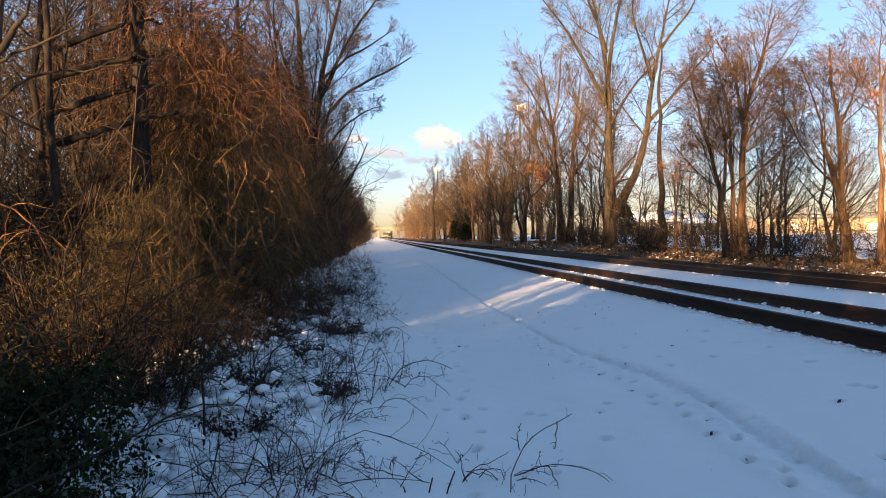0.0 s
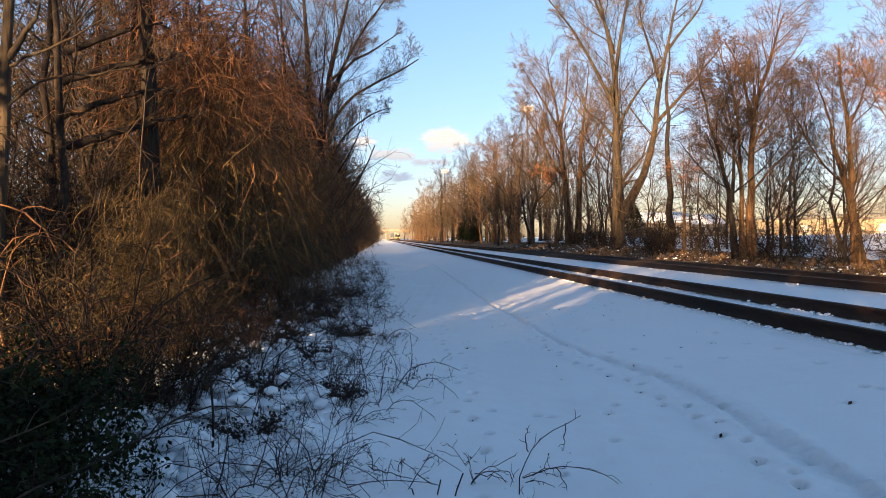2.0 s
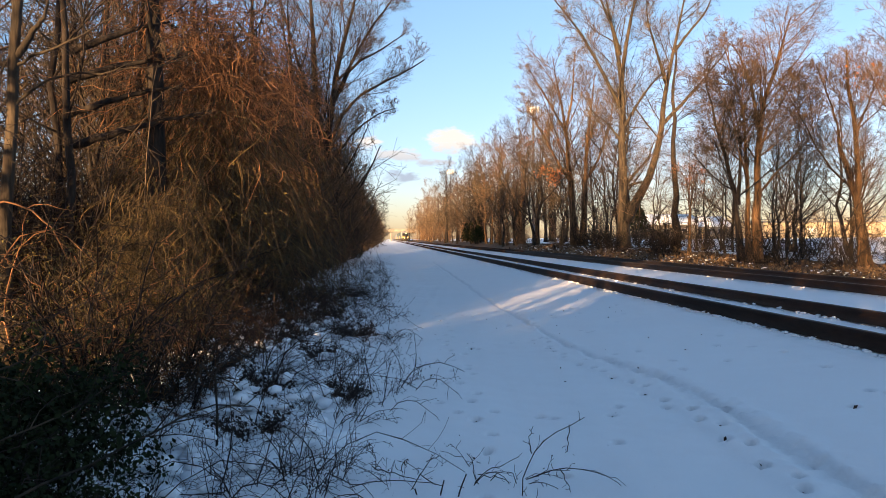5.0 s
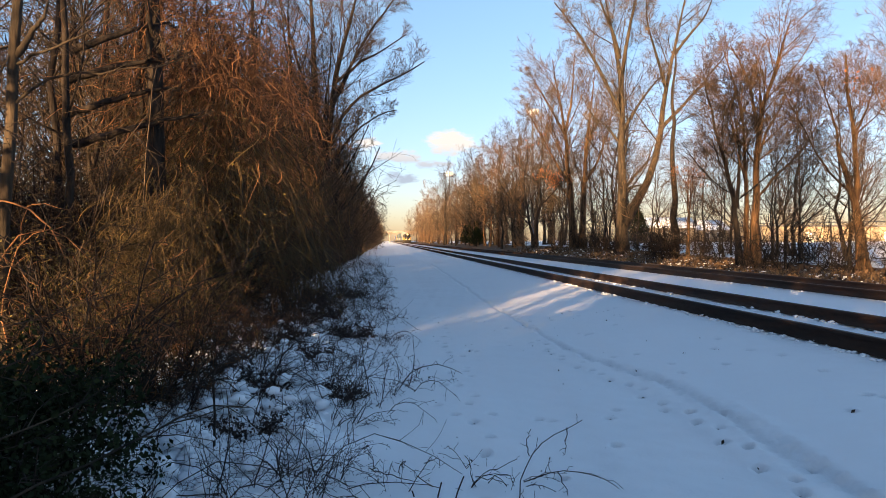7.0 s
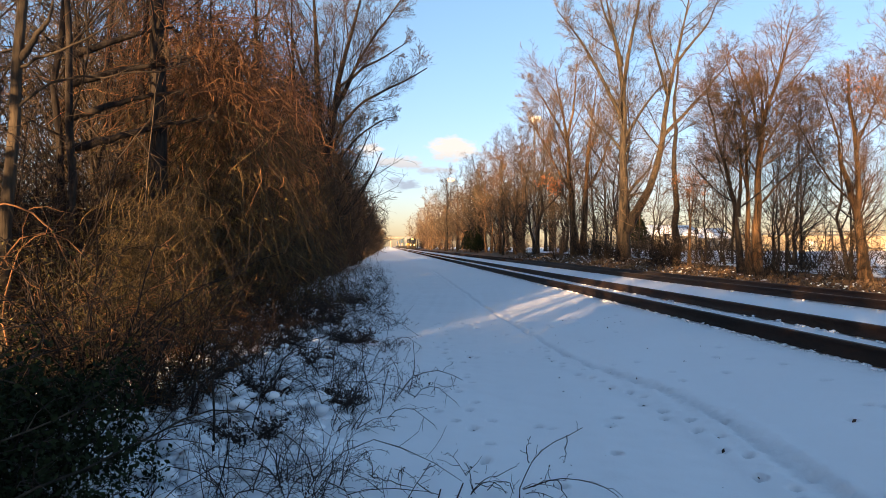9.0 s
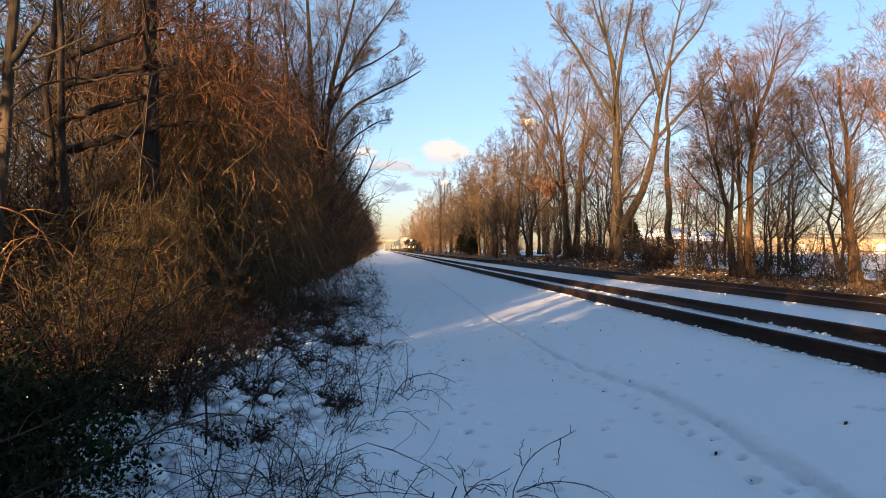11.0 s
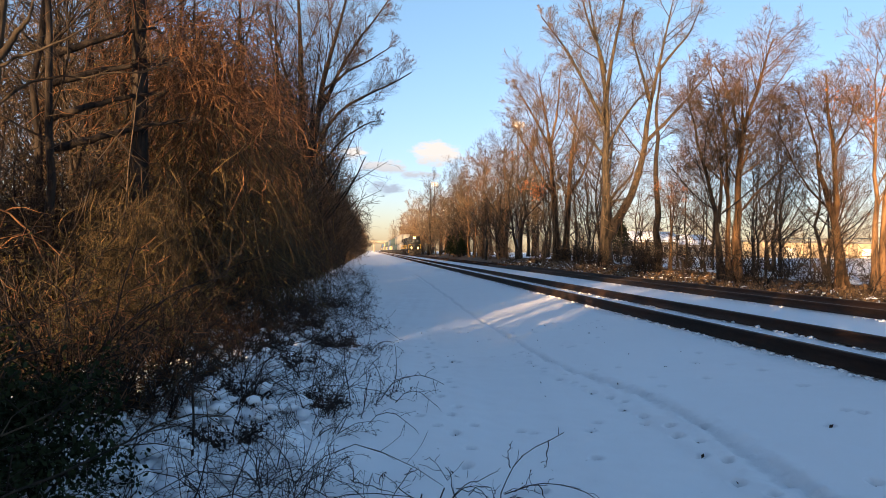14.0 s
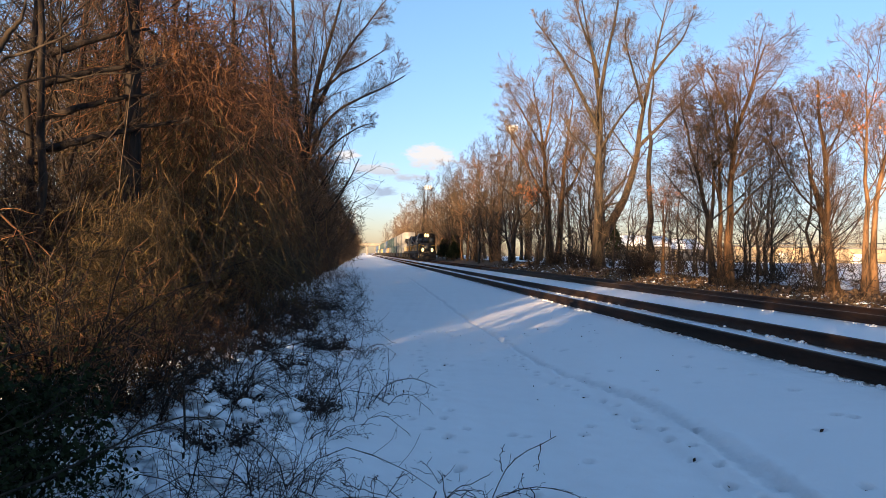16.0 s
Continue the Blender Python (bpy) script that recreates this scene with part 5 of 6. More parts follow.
def evergreens():
    g = "low evergreens in the corner"
    def shrub(seed, h, w, n, label, mat="needle"):
        rng = np.random.default_rng(seed)
        t = thing("evergreen_shrub", label, "shrub", g)
        a = rng.uniform(0, 6.28, 12)
        P = np.stack([np.stack([w * np.cos(a) * u, w * np.sin(a) * u, h * np.sqrt(u) * rng.uniform(0.5, 1.1, 12)], 1) for u in np.linspace(0, 1, 6)], 1)
        R = np.tile(np.linspace(0.012, 0.004, 6), (12, 1))
        P1, R1 = grow(rng, P, R, 8, 0.15, 1, 0.35, 50, 4, 0.2, 0.02, 0.01, 0.0025)
        tagged(part("stem_tangle", Geo().tubes(P, R, 4).tubes(P1, R1, 3), "bark_dark", t), kind="stuff")
        C = P1[:, 1:].reshape(-1, 3)
        C = C[rng.integers(0, len(C), n)] + rng.normal(size=(n, 3)) * 0.045
        tagged(part("foliage", Geo().leaves(rng, C, 0.042), mat, t, "small dark leaves"), kind="stuff")
        return t
    kinds = [shrub(90, 0.75, 0.75, 2600, "dark green evergreen shrub dusted with snow"), shrub(91, 0.24, 0.36, 650, "low clump of dark withered leaves in the snow", "cane")]
    rng = np.random.default_rng(33)
    for x, y, s in ((-2.15, 4.1, 1.0), (-2.6, 4.9, 1.1), (-1.75, 3.7, 0.75), (-3.0, 4.2, 1.2), (-1.95, 3.35, 0.8), (-2.4, 3.9, 1.0), (-2.75, 4.55, 1.1)):
        plant(kinds, 0, x, y, rng.uniform(0, 6.28), s)
    for x, y, s in ((-1.33, 7.45, 0.95), (-1.15, 5.9, 0.8), (-0.42, 7.2, 0.7), (-1.95, 8.2, 1.0), (-1.0, 9.6, 0.9), (-0.6, 12.0, 1.0), (-1.6, 11.0, 1.2), (-1.2, 14.0, 1.2), (-2.1, 10.0, 1.1), (-2.3, 13.0, 1.2), (-1.7, 17.0, 1.3), (-0.9, 20.0, 1.2), (-2.2, 6.6, 0.9)):
        plant(kinds, 1, x, y, rng.uniform(0, 6.28), s)
    # grey dead branches lying across them
    for pts, r in (([(-2.6, 3.6, 0.75), (-2.2, 3.9, 0.86), (-1.85, 4.2, 1.0), (-1.6, 4.4, 1.12)], 0.008), ([(-2.4, 3.3, 0.45), (-1.9, 3.7, 0.6), (-1.55, 4.0, 0.78)], 0.008), ([(-1.9, 3.2, 0.35), (-1.5, 3.6, 0.5), (-1.1, 4.1, 0.62), (-0.8, 4.6, 0.6)], 0.008), ([(-3.4, 4.2, 1.0), (-2.6, 4.6, 1.02), (-2.1, 4.9, 1.14), (-1.7, 5.2, 1.3)], 0.008)):
        rng2 = np.random.default_rng(int(abs(pts[0][0]) * 100))
        t = thing("dead_branch", "bare grey dead branch across the evergreens", "branch", "dead branches")
        p = smooth_line(pts, 10, rng2, 0.012)
        R = np.linspace(r, r * 0.4, 10)
        part("stem", Geo().tubes(p[None], R[None], 6), "bark", t)
        P1, R1 = grow(rng2, p[None], R[None], 5, 0.3, 1, 0.3, 45, 4, 0.2, 0.02, 0.01, 0.002)
        for i in range(5):
            part("twig", Geo().tubes(P1[i:i + 1], R1[i:i + 1], 4), "bark", t)
    for x, y, z in ((-1.98, 3.62, 0.62), (-1.98, 3.6, 0.38)):
        t = thing("red_leaf_sprig", "sprig of deep red leaves by the evergreens", "sprig", "red sprigs")
        part("stem", Geo().rod([(0, 0, -0.3), (0.02, 0, -0.1), (0, 0.02, 0.05)], 0.003, 4), "cane", t)
        rng2 = np.random.default_rng(5)
        for i in range(12):
            part("leaf", Geo().leaves(rng2, rng2.normal(size=(1, 3)) * 0.03, 0.05), "berry", t)
        t.location = (x, y, z)


evergreens()


def arching_canes():
    g = "arching canes at the wood's edge"
    for i, (x, y, pts, r, mat, label) in enumerate((
            (-3.5, 6.6, [(-0.5, 0, 1.7), (-0.15, 0, 1.95), (0.2, 0, 1.97), (0.5, 0, 1.75), (0.62, 0, 1.45)], 0.012, "vine", "russet cane arching over the thicket"),
            (-3.45, 6.4, [(-0.2, 0, -0.1), (-0.1, 0, 0.8), (0.1, 0, 1.5), (0.35, 0, 1.9), (0.6, 0, 1.7)], 0.011, "vine", "russet cane arching over the thicket"),
            (-3.3, 6.8, [(-0.1, 0, -0.1), (-0.25, 0, 0.9), (-0.1, 0, 1.6), (0.25, 0, 1.75), (0.5, 0, 1.4)], 0.009, "vine", "russet cane arching over the thicket"),
            (-3.1, 9.0, [(0, 0, -0.1), (0.05, 0, 1.2), (0.12, 0, 2.4), (0.3, 0, 3.6)], 0.011, "bark", "straight dead stem in the thicket"),
            (-2.75, 13.5, [(0.9, -0.1, 2.05), (0.45, -0.1, 1.9), (0.1, 0, 1.75), (-0.25, 0, 2.0)], 0.022, "bark_warm", "pale dead branch sticking out of the thicket"),
            (-2.45, 15.0, [(0.2, 0, 1.2), (0.5, 0, 1.7), (0.95, -0.1, 2.05), (1.3, -0.1, 2.1)], 0.02, "bark_warm", "pale dead branch sticking out of the thicket"))):
        rng = np.random.default_rng(200 + i)
        t = thing("arching_cane", label, "cane", g)
        p = smooth_line(pts, 12, rng, 0.012)
        R = np.linspace(r, r * 0.5, 12)
        part("stem", Geo().tubes(p[None], R[None], 6), mat, t)
        P1, R1 = grow(rng, p[None], R[None], 4, 0.3, 1, 0.3, 45, 5, 0.25, 0.0, 0.01, 0.003)
        for n in range(4):
            part("twig", Geo().tubes(P1[n:n + 1], R1[n:n + 1], 4), mat, t)
        t.location = (x, y, float(ground_z(x, y)))


arching_canes()


def ground_cover():
    """Snow heaped over the low growth, dry grass on the bank and dark bits on the snow."""
    rng = np.random.default_rng(41)
    n = 1100
    y = rng.uniform(3.8, 16, n)
    x = -2.7 + rng.uniform(0, 1, n) ** 1.1 * 1.9
    keep = np.sin(x * 3.1 + y * 1.7) + rng.normal(size=n) * 0.7 > 0
    x, y = x[keep], y[keep]
    C = np.stack([x, y, ground_z(x, y) + rng.uniform(0.0, 1, len(x)) ** 3 * 0.25], 1)
    n = 620
    hub = rng.integers(0, 40, n)
    x2 = rng.uniform(-2.5, -0.6, 40)[hub] + rng.normal(size=n) * 0.13
    y2 = rng.uniform(4.4, 10, 40)[hub] + rng.normal(size=n) * 0.16
    C = np.concatenate([C, np.stack([x2, y2, ground_z(x2, y2) + rng.uniform(-0.01, 0.10, n)], 1)])
    # bigger caps where the snow lies on bent-down growth
    n = 330
    hub = rng.integers(0, 46, n)
    hy = rng.uniform(4.6, 11, 46)
    hx = rng.uniform(-2.5, -1.0, 46) - 0.25 * (hy < 6)
    hz = rng.uniform(0.01, 0.13, 46)
    x3, y3 = hx[hub] + rng.normal(size=n) * 0.12, hy[hub] + rng.normal(size=n) * 0.14
    C3 = np.stack([x3, y3, ground_z(x3, y3) + hz[hub] * rng.uniform(0.5, 1.2, n)], 1)
    # dabs of snow caught on the evergreens
    m = 120
    hub = rng.integers(0, 5, m)
    x4 = np.array([-2.15, -2.6, -1.75, -2.9, -3.0])[hub] + rng.normal(size=m) * 0.3
    y4 = np.array([4.1, 4.9, 3.7, 5.9, 4.2])[hub] + rng.normal(size=m) * 0.3
    C = np.concatenate([C, np.stack([x4, y4, ground_z(x4, y4) + rng.uniform(0.05, 0.38, m)], 1)])
    sizes = np.concatenate([rng.uniform(0.02, 0.09, len(C) - m), rng.uniform(0.015, 0.04, m), rng.uniform(0.03, 0.09, n)])
    C = np.concatenate([C, C3])
    tagged(part("heaped_snow", Geo().lumps(rng, C, sizes, 0.5), "snow", smooth=True), "snow heaped over low brambles", "snow", kind="stuff")
    n = 1500
    hub = rng.integers(0, 60, n)
    y = rng.uniform(18, 75, 60)[hub] + rng.normal(size=n) * 0.35
    x = (13.4 + rng.uniform(0, 1, 60) ** 2 * 5)[hub] + rng.normal(size=n) * 0.25
    base = np.stack([x, y, ground_z(x, y) - 0.02], 1)
    tip = base + np.stack([rng.normal(size=n) * 0.12, rng.normal(size=n) * 0.12, rng.uniform(0.08, 0.28, n)], 1)
    P = np.stack([base, 0.5 * (base + tip) + np.array([0, 0, 0.04]), tip], 1)
    tagged(part("dry_grass", Geo().tubes(P, np.tile([0.006, 0.005, 0.002], (n, 1)), 3), "straw"), "dry straw-coloured grass along the bank", "grass", kind="stuff")
    # fallen leaves and patches of snow on the bank
    n = 9000
    y = 18 + 60 * rng.uniform(0, 1, n) ** 1.5
    x = rng.uniform(12.7, 19, n)
    C = np.stack([x, y, ground_z(x, y) + rng.uniform(0, 0.09, n)], 1)
    tagged(part("leaf_litter", Geo().leaves(rng, C, np.full(n, 0.17)), "litter"), "brown fallen leaves on the bank by the tracks", "leaf litter", kind="stuff")
    n = 800
    y = 18 + 60 * rng.uniform(0, 1, n) ** 1.5
    x = rng.uniform(12.7, 19, n)
    C = np.stack([x, y, ground_z(x, y) + 0.015], 1)
    tagged(part("snow_patches", Geo().lumps(rng, C, rng.uniform(0.03, 0.11, n), 0.3), "snow", smooth=True), "small patches of snow among fallen leaves", "snow", kind="stuff")
    # crumbled snow along the rails
    n = 1500
    y = 5 + 55 * rng.uniform(0, 1, n) ** 1.6
    x = np.array([5.12, 5.12, 6.6, 6.82, 10.05])[rng.integers(0, 5, n)] + rng.normal(size=n) * 0.03
    C = np.stack([x, y, ground_z(x, y) + rng.uniform(0.0, 0.02, n)], 1)
    tagged(part("crumbled_snow", Geo().lumps(rng, C, rng.uniform(0.012, 0.045, n), 0.5), "snow", smooth=True), "lumps of crumbled snow along the rails", "snow", kind="stuff")
    n = 60
    x, y = rng.uniform(-0.4, 4.4, n), rng.uniform(4, 16, n)
    C = np.stack([x, y, ground_z(x, y) + 0.004], 1)
    # dark leaf shapes added in the prints, in place of the holes' shade
    spots = np.array([p for p in PRINTS if rng.uniform() < 0.55])
    C = np.concatenate([C, np.stack([spots[:, 0], spots[:, 1], ground_z(spots[:, 0], spots[:, 1]) - 0.022], 1)])
    tagged(part("leaf_bits", Geo().leaves(rng, C, np.concatenate([np.full(60, 0.022), np.full(len(C) - 60, 0.036)])), "cane"), "dark leaf bits on the snow, and dark flecks added as shade in the prints", "leaf litter", kind="stuff")


ground_cover()


# ---- beyond the bank: fence, field, buildings ----
def fence():
    t = thing("chain_link_fence", "dark metal fence along the edge of the snowy field", "fence")
    ys = np.arange(28, 112, 3.0)
    fx = lambda y: 26.0 + 0.03 * (y - 28)
    for y in ys:
        z = float(ground_z(fx(y), y))
        part("post", Geo().rod([(fx(y), y, z - 0.1), (fx(y), y, z + 2.15)], 0.035, 6), "steel", t)
    for h in (0.12, 1.15, 2.1):
        for a, b in zip(ys[:-1], ys[1:]):
            part("rail", Geo().rod([(fx(a), a, float(ground_z(fx(a), a)) + h), (fx(b), b, float(ground_z(fx(b), b)) + h)], 0.022, 5), "steel", t)
    s = thing("sign", "small dark square sign on the fence", "sign")
    y = 49.0
    part("plate", Geo().box(fx(y) - 0.10, fx(y) - 0.06, y - 0.35, y + 0.35, float(ground_z(fx(y), y)) + 1.0, float(ground_z(fx(y), y)) + 1.75, 0.01), "black_paint", s)


fence()


def far_buildings():
    w = thing("warehouse", "long low cream-walled building lit by the sun", "building")
    z = 1.3
    n = 22
    for i in range(n):
        x0 = 78 + i * 4.6
        part("wall_panel", Geo().box(x0, x0 + 4.55, 149.9, 150.3, z - 0.3, z + 3.35, 0.03), "cream", w)
    part("wall", Geo().box(78, 78 + n * 4.6, 150.35, 172, z - 0.3, z + 3.3), "cream", w)
    part("roof", Geo().box(77.6, 78.4 + n * 4.6, 149.6, 172.5, z + 3.4, z + 3.75, 0.05), "roof", w, "dark roof edge")
    for i in range(3, n, 4):
        part("door", Geo().box(79 + i * 4.6, 81.4 + i * 4.6, 149.75, 149.88, z - 0.3, z + 2.2, 0.02), "siding", w)
    for (x, y, wd, hh, lab) in ((57, 148, 10, 3.0, "small pale house with a snow-covered roof"), (69, 152, 7, 2.6, "pale outbuilding with a snow-covered roof")):
        h = thing("house", lab, "house", "houses beyond the field")
        zz = 1.3
        part("wall", Geo().box(x, x + wd, y, y + 8, zz - 0.4, zz + hh), "cream", h)
        part("roof", Geo().prism([(y - 0.5, zz + hh), (y + 8.5, zz + hh), (y + 8.5, zz + hh + 0.25), (y + 4, zz + hh + 2.4), (y - 0.5, zz + hh + 0.25)], 0, x - 0.4, x + wd + 0.4), "snow", h, "snow-covered roof")
        for i in range(2):
            wx = x + wd * (0.22 + 0.42 * i)
            win = part("window", Geo().box(wx, wx + 1.3, y - 0.08, y + 0.02, zz + 0.9, zz + 2.2, 0.02), "white_paint", h)
            part("pane", Geo().box(wx + 0.12, wx + 1.18, y - 0.1, y - 0.07, zz + 1.02, zz + 2.08), "dark_glass", win)
    rng = np.random.default_rng(55)
    t = thing("evergreen_tree", "small dark evergreen tree beside the tracks", "tree")
    trunk = Geo().rod([(0, 0, -0.1), (0, 0, 2), (0, 0, 4.2)], [0.12, 0.08, 0.02], 7)
    part("trunk", trunk, "bark_dark", t)
    u = rng.uniform(0, 1, 260) ** 0.7
    a = rng.uniform(0, 6.28, 260)
    b = np.stack([np.zeros(260), np.zeros(260), 0.5 + 3.7 * u], 1)
    tip = b + np.stack([1.7 * (1.08 - u) * np.cos(a), 1.7 * (1.08 - u) * np.sin(a), rng.uniform(-0.1, 0.4, 260)], 1)
    P = np.stack([b, 0.5 * (b + tip) + [0, 0, 0.08], tip], 1)
    C = np.concatenate([b * (1 - w_) + tip * w_ for w_ in rng.uniform(0.25, 1, 9)])
    C = C + rng.normal(size=C.shape) * 0.06
    part("crown", Geo().tubes(P, np.tile([0.02, 0.014, 0.006], (260, 1)), 3).leaves(rng, C, 0.22), "needle", t)
    stand(t, 26.9, 74.0)
    for x, y, size in ((15.2, 118, 0.8), (16.0, 124, 1.0), (15.3, 129, 0.9), (17.0, 133, 1.1), (15.6, 138, 0.9)):
        again(t, x, y, y, size)


far_buildings()


def floodlight_mast(x, y, top):
    t = thing("floodlight_mast", "tall pale floodlight mast behind the trees", "mast", "masts beyond the wood")
    z = float(ground_z(x, y))
    part("pole", Geo().rod([(x, y, z - 0.2), (x, y, z + top * 0.5), (x, y, z + top)], [0.32, 0.24, 0.16], 8), "steel", t)
    part("crossbar", Geo().box(x - 1.3, x + 1.3, y - 0.1, y + 0.1, z + top - 0.5, z + top - 0.3, 0.02), "steel", t)
    for i in range(4):
        for j in range(2):
            px = x - 1.05 + 0.7 * i
            part("floodlight", Geo().box(px - 0.28, px + 0.28, y - 0.35, y - 0.1, z + top - 0.35 - 0.75 * j, z + top + 0.25 - 0.75 * j, 0.05), "white_paint", t)


floodlight_mast(31.4, 150.0, 28.6)
floodlight_mast(23.5, 262.0, 26.0)


def road_bridge():
    b = thing("road_bridge", "pale concrete road bridge over the railway", "bridge")
    y = 600.0
    part("deck", Geo().box(-45, 70, y, y + 10, 7.6, 8.9, 0.1), "concrete", b)
    part("parapet", Geo().box(-45, 70, y - 0.3, y - 0.02, 8.4, 9.9, 0.05), "concrete", b)
    for x in (-22, -9, 3.2, 14.5, 28, 42):
        part("pier", Geo().box(x - 0.6, x + 0.6, y + 2, y + 8, -0.2, 7.6, 0.1), "concrete", b)
    part("abutment", Geo().box(-60, -45, y, y + 10, -0.3, 8.9, 0.1), "concrete", b)
    part("abutment", Geo().box(70, 85, y, y + 10, -0.3, 8.9, 0.1), "concrete", b)


road_bridge()


def container_material(name, c):
    return material(name, tuple(v * 0.8 for v in c), c, 1.2, 0.6, bump=0.1, spread=0.04)


for key, c in (("box_white", (0.26, 0.255, 0.24)), ("box_teal", (0.05, 0.08, 0.085)), ("box_grey", (0.16, 0.165, 0.165)), ("box_blue", (0.05, 0.09, 0.18)), ("box_tan", (0.42, 0.27, 0.13))):
    M[key] = container_material(key, c)


# ---- the train: things stand with their front at y = 0 and the rail head at z = 0 ----
def wheelset(parent, y, r=0.5):
    for s in (-1, 1):
        a = np.linspace(0, 2 * np.pi, 15)[:-1]
        part("wheel", Geo().prism([(y + r * math.cos(t), r + r * math.sin(t)) for t in a], 0, s * 0.76 - 0.07, s * 0.76 + 0.07), "dirty", parent)


def bogie(parent, y, axles=3, pitch=1.75):
    half = (axles - 1) * pitch / 2
    for s in (-1, 1):
        part("side_frame", Geo().box(s * 1.05 - 0.12, s * 1.05 + 0.12, y - half - 0.6, y + half + 0.6, 0.45, 0.95, 0.08), "dirty", parent)
    for i in range(axles):
        wheelset(parent, y - half + i * pitch)


def locomotive(label, lit):
    t = thing("locomotive", label, "locomotive", "locomotives of the train")
    part("underframe", Geo().box(-1.5, 1.5, 0.5, 21.8, 1.15, 1.6, 0.05), "dirty", t)
    part("fuel_tank", Geo().prism([(-1.35, 1.15), (-1.35, 0.55), (-1.0, 0.3), (1.0, 0.3), (1.35, 0.55), (1.35, 1.15)], 1, 8.3, 13.6), "dirty", t)
    bogie(t, 4.2)
    bogie(t, 17.8)
    part("plough", Geo().prism([(-1.45, 0.12), (1.45, 0.12), (1.5, 1.15), (-1.5, 1.15)], 1, 0.15, 0.5), "dirty", t, "black snow plough")
    part("nose", Geo().prism([(0.8, 1.6), (0.95, 2.75), (1.3, 2.95), (2.9, 2.95), (2.9, 1.6)], 0, -1.0, 1.0), "black_paint", t, "black painted short nose")
    part("nose_door", Geo().box(-0.35, 0.35, 0.74, 0.84, 1.65, 2.7, 0.03), "black_paint", t)
    part("cab", Geo().prism([(-1.5, 1.6), (1.5, 1.6), (1.5, 3.95), (1.15, 4.62), (-1.15, 4.62), (-1.5, 3.95)], 1, 2.6, 5.3), "black_paint", t)
    part("cab_visor", Geo().prism([(-1.57, 3.98), (-1.2, 4.68), (1.2, 4.68), (1.57, 3.98), (1.5, 3.96), (1.15, 4.62), (-1.15, 4.62), (-1.5, 3.96)], 1, 2.4, 5.4), "black_paint", t)
    for x in (-0.95, -0.02, 0.9):
        part("windscreen", Geo().box(x - 0.37, x + 0.40, 2.53, 2.62, 3.15, 3.85, 0.03), "dark_glass", t)
    for s in (-1, 1):
        for y in (3.2, 4.4):
            part("cab_window", Geo().box(s * 1.5 - 0.04, s * 1.5 + 0.04, y - 0.4, y + 0.4, 2.95, 3.65, 0.02), "dark_glass", t)
        part("front_post", Geo().box(s * 1.46 - 0.05, s * 1.46 + 0.05, 0.55, 0.65, 1.6, 2.75, 0.02), "yellow", t, "yellow handrail post")
        part("front_rail", Geo().rod([(s * 1.45, 0.6, 2.7), (s * 0.6, 0.6, 2.5)], 0.03, 5), "yellow", t)
        part("step", Geo().box(s * 1.25 - 0.25, s * 1.25 + 0.25, 0.35, 0.95, 0.45, 1.15, 0.03), "yellow", t, "yellow-edged step")
        for y in np.arange(6.4, 21.5, 2.5):
            part("handrail_post", Geo().rod([(s * 1.46, y, 1.6), (s * 1.46, y, 2.6)], 0.025, 5), "yellow", t)
        part("handrail", Geo().rod([(s * 1.46, 5.4, 2.6), (s * 1.46, 21.4, 2.6)], 0.025, 5), "yellow", t)
        lamp = part("ditch_light", Geo().rod([(s * 0.8, 0.36, 1.78), (s * 0.8, 0.62, 1.78)], 0.26, 12), "black_paint", t)
        # lens made wider than its housing, to include the lamp's glow
        part("lens", Geo().lumps(np.random.default_rng(1), [(s * 0.8, 0.36, 1.78)], [0.3], 1.0), "lamp" if lit else "white_paint", lamp, smooth=True)
    part("hood", Geo().prism([(-0.92, 1.6), (0.92, 1.6), (0.92, 3.9), (0.6, 4.25), (-0.6, 4.25), (-0.92, 3.9)], 1, 5.3, 21.4), "black_paint", t)
    part("radiator", Geo().prism([(-0.95, 3.3), (0.95, 3.3), (1.5, 3.9), (1.4, 4.5), (-1.4, 4.5), (-1.5, 3.9)], 1, 16.6, 20.8), "black_paint", t, "flared radiator housing")
    part("stripe", Geo().box(-0.94, 0.94, 5.6, 16.4, 1.9, 2.15), "yellow", t, "yellow side stripe")
    part("exhaust", Geo().box(-0.35, 0.35, 9.6, 10.7, 4.2, 4.55, 0.05), "dirty", t)
    box = part("headlight", Geo().box(-0.4, 0.4, 2.3, 2.6, 4.08, 4.56, 0.05), "black_paint", t)
    for s in (-1, 1):
        # these lenses are oversized too, the bloom is built into their shape
        part("lens", Geo().lumps(np.random.default_rng(2), [(s * 0.2, 2.28, 4.34)], [0.3], 1.0), "lamp" if lit else "white_paint", box, smooth=True)
    part("horn", Geo().box(-0.2, 0.2, 4.2, 4.6, 4.66, 4.9, 0.05), "dirty", t)
    part("coupler", Geo().box(-0.18, 0.18, -0.15, 0.3, 0.7, 1.05, 0.04), "dirty", t)
    return t


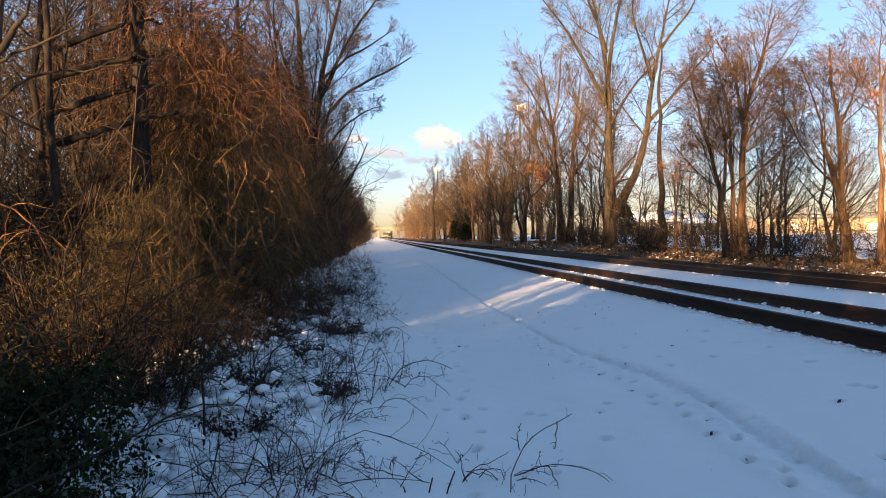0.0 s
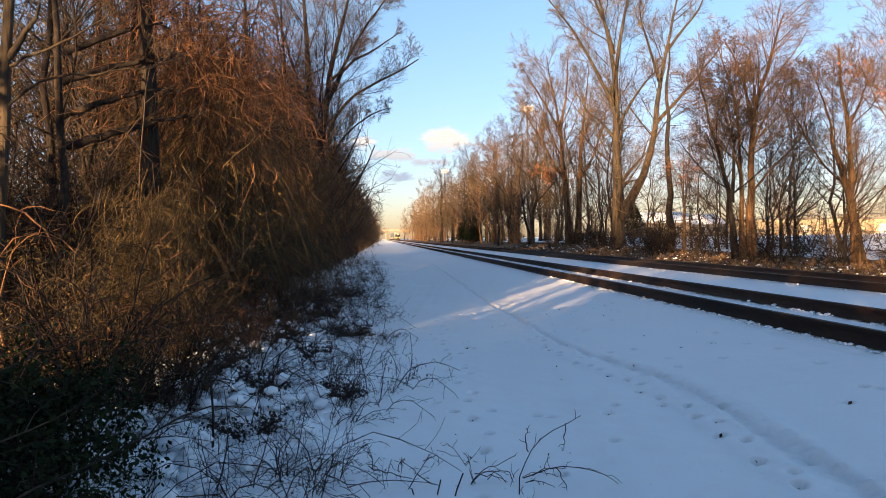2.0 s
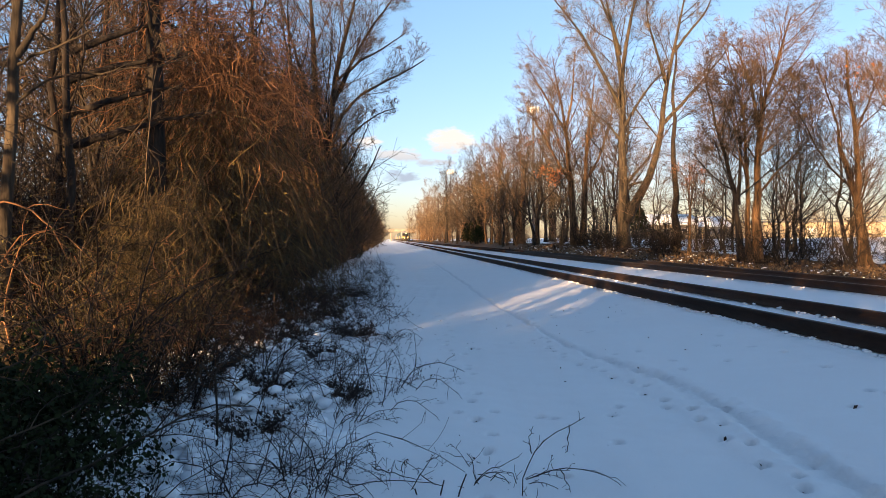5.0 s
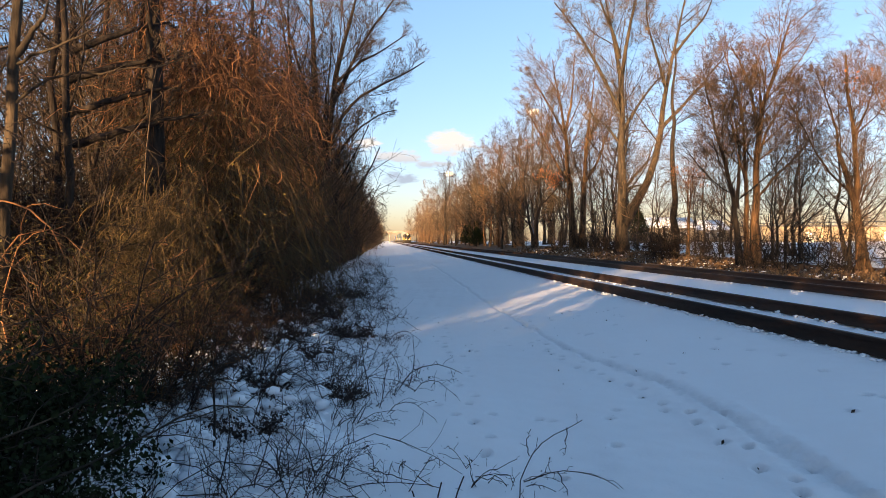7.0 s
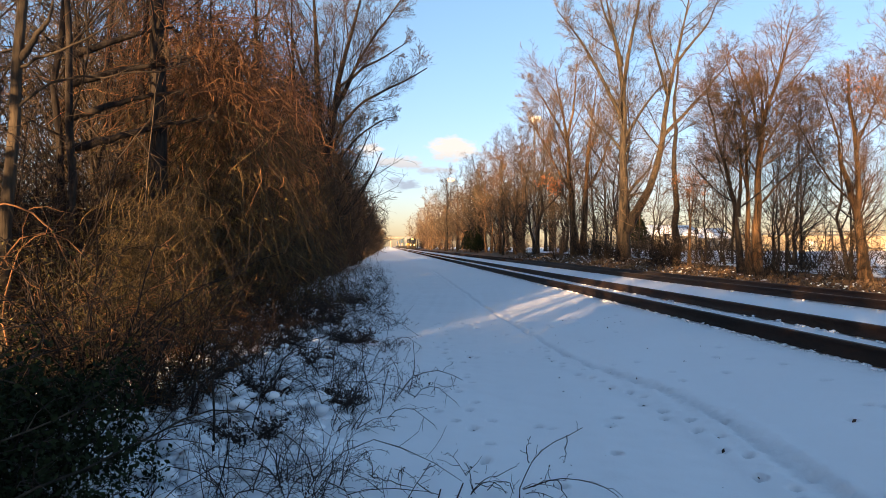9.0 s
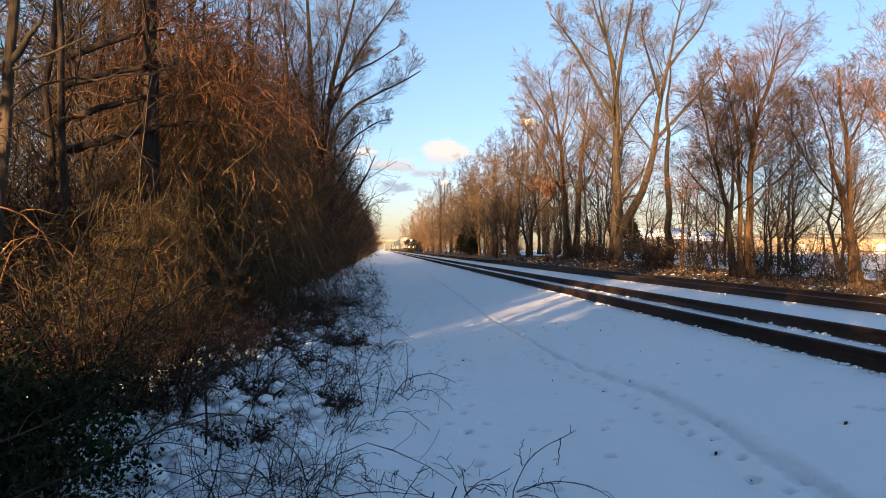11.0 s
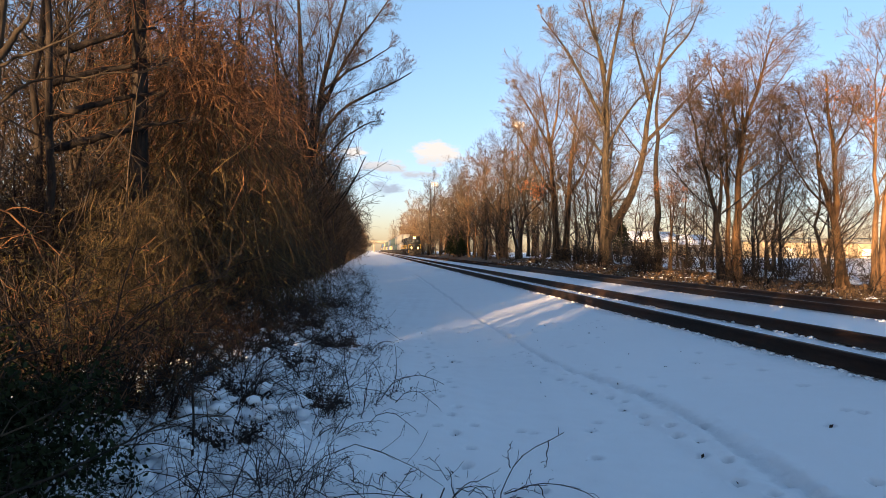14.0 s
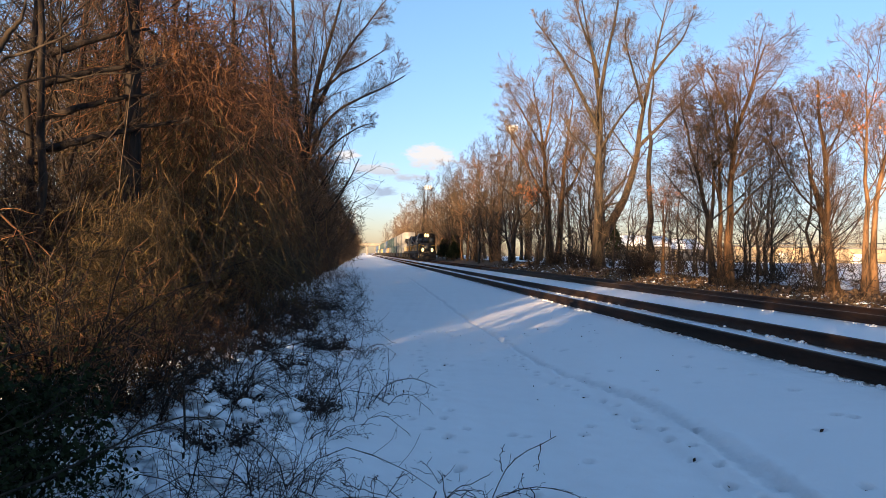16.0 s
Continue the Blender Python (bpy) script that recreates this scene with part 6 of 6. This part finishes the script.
def container(key, label, length=16.15):
    t = thing("shipping_container", label, "container", "containers on the train")
    ribs = [(-1.22, 0.0), (1.22, 0.0), (1.22, 2.85), (-1.22, 2.85)]
    part("body", Geo().prism(ribs, 1, 0.06, length - 0.06), key, t)
    for s in (-1, 1):
        g = Geo()
        for y in np.arange(0.5, length - 0.4, 0.55):
            g.box(s * 1.22 - 0.03, s * 1.22 + 0.03, y, y + 0.26, 0.15, 2.72)
        tagged(part("side_rib", g, key, t), kind="stuff")
        for y in (0.0, length - 0.14):
            part("corner_post", Geo().box(s * 1.19 - 0.07, s * 1.19 + 0.07, y, y + 0.14, 0, 2.88), key, t)
    return t


def well_wagon():
    t = thing("well_wagon", "low dark well wagon carrying stacked containers", "wagon", "wagons of the train")
    for s in (-1, 1):
        part("side_sill", Geo().box(s * 1.36 - 0.06, s * 1.36 + 0.06, 1.2, 19.2, 0.45, 1.35, 0.03), "dirty", t)
    part("floor", Geo().box(-1.3, 1.3, 1.8, 18.6, 0.32, 0.42), "dirty", t)
    for y in (0.0, 18.4):
        part("end_platform", Geo().box(-1.42, 1.42, y, y + 2.0, 1.0, 1.35, 0.04), "dirty", t)
        bogie(t, y + 1.0, 2)
    return t


TRAIN_X = 0.5 * (RAILS[1][0] + RAILS[1][1])
FRONT, SPEED = 120.0, 26.5     # where the front is at the end, metres a second


def build_train():
    rows = []
    rng = np.random.default_rng(77)
    rows.append((locomotive("dark diesel locomotive with lit headlights", True), 0.0, 0.0))
    rows.append((locomotive("dark trailing diesel locomotive", False), 22.6, 0.0))
    keys = (("box_white", "white shipping container on the train"), ("box_teal", "dark teal shipping container on the train"), ("box_grey", "grey shipping container on the train"), ("box_blue", "dark blue shipping container on the train"), ("box_tan", "tan shipping container on the train"))
    wagon = well_wagon()
    made = {}
    first = True
    for i in range(21):
        y = 45.4 + i * 20.6
        w = wagon if first else copy_thing(wagon, Matrix.Identity(4))
        first = False
        rows.append((w, y, 0.0))
        for level in range(2):
            k = (0, 0, 2, 0, 1, 2, 1, 1, 2, 1, 4, 1)[(2 * i + level)] if i < 6 else int(rng.integers(0, 5))
            c = container(*keys[k]) if k not in made else copy_thing(made[k], Matrix.Identity(4))
            made.setdefault(k, c)
            rows.append((c, y + 2.1, 0.42 + 2.9 * level))
    return rows


TRAIN = build_train()


def motions():
    """The train comes on along the far track at an even speed."""
    for ob, back, up in TRAIN:
        walk(ob, [(t, pose(TRAIN_X, FRONT + SPEED * (16 - t) + back, RAIL_TOP + up)) for t in (0.0, 4.0, 8.0, 12.0, 16.0)])


motions()
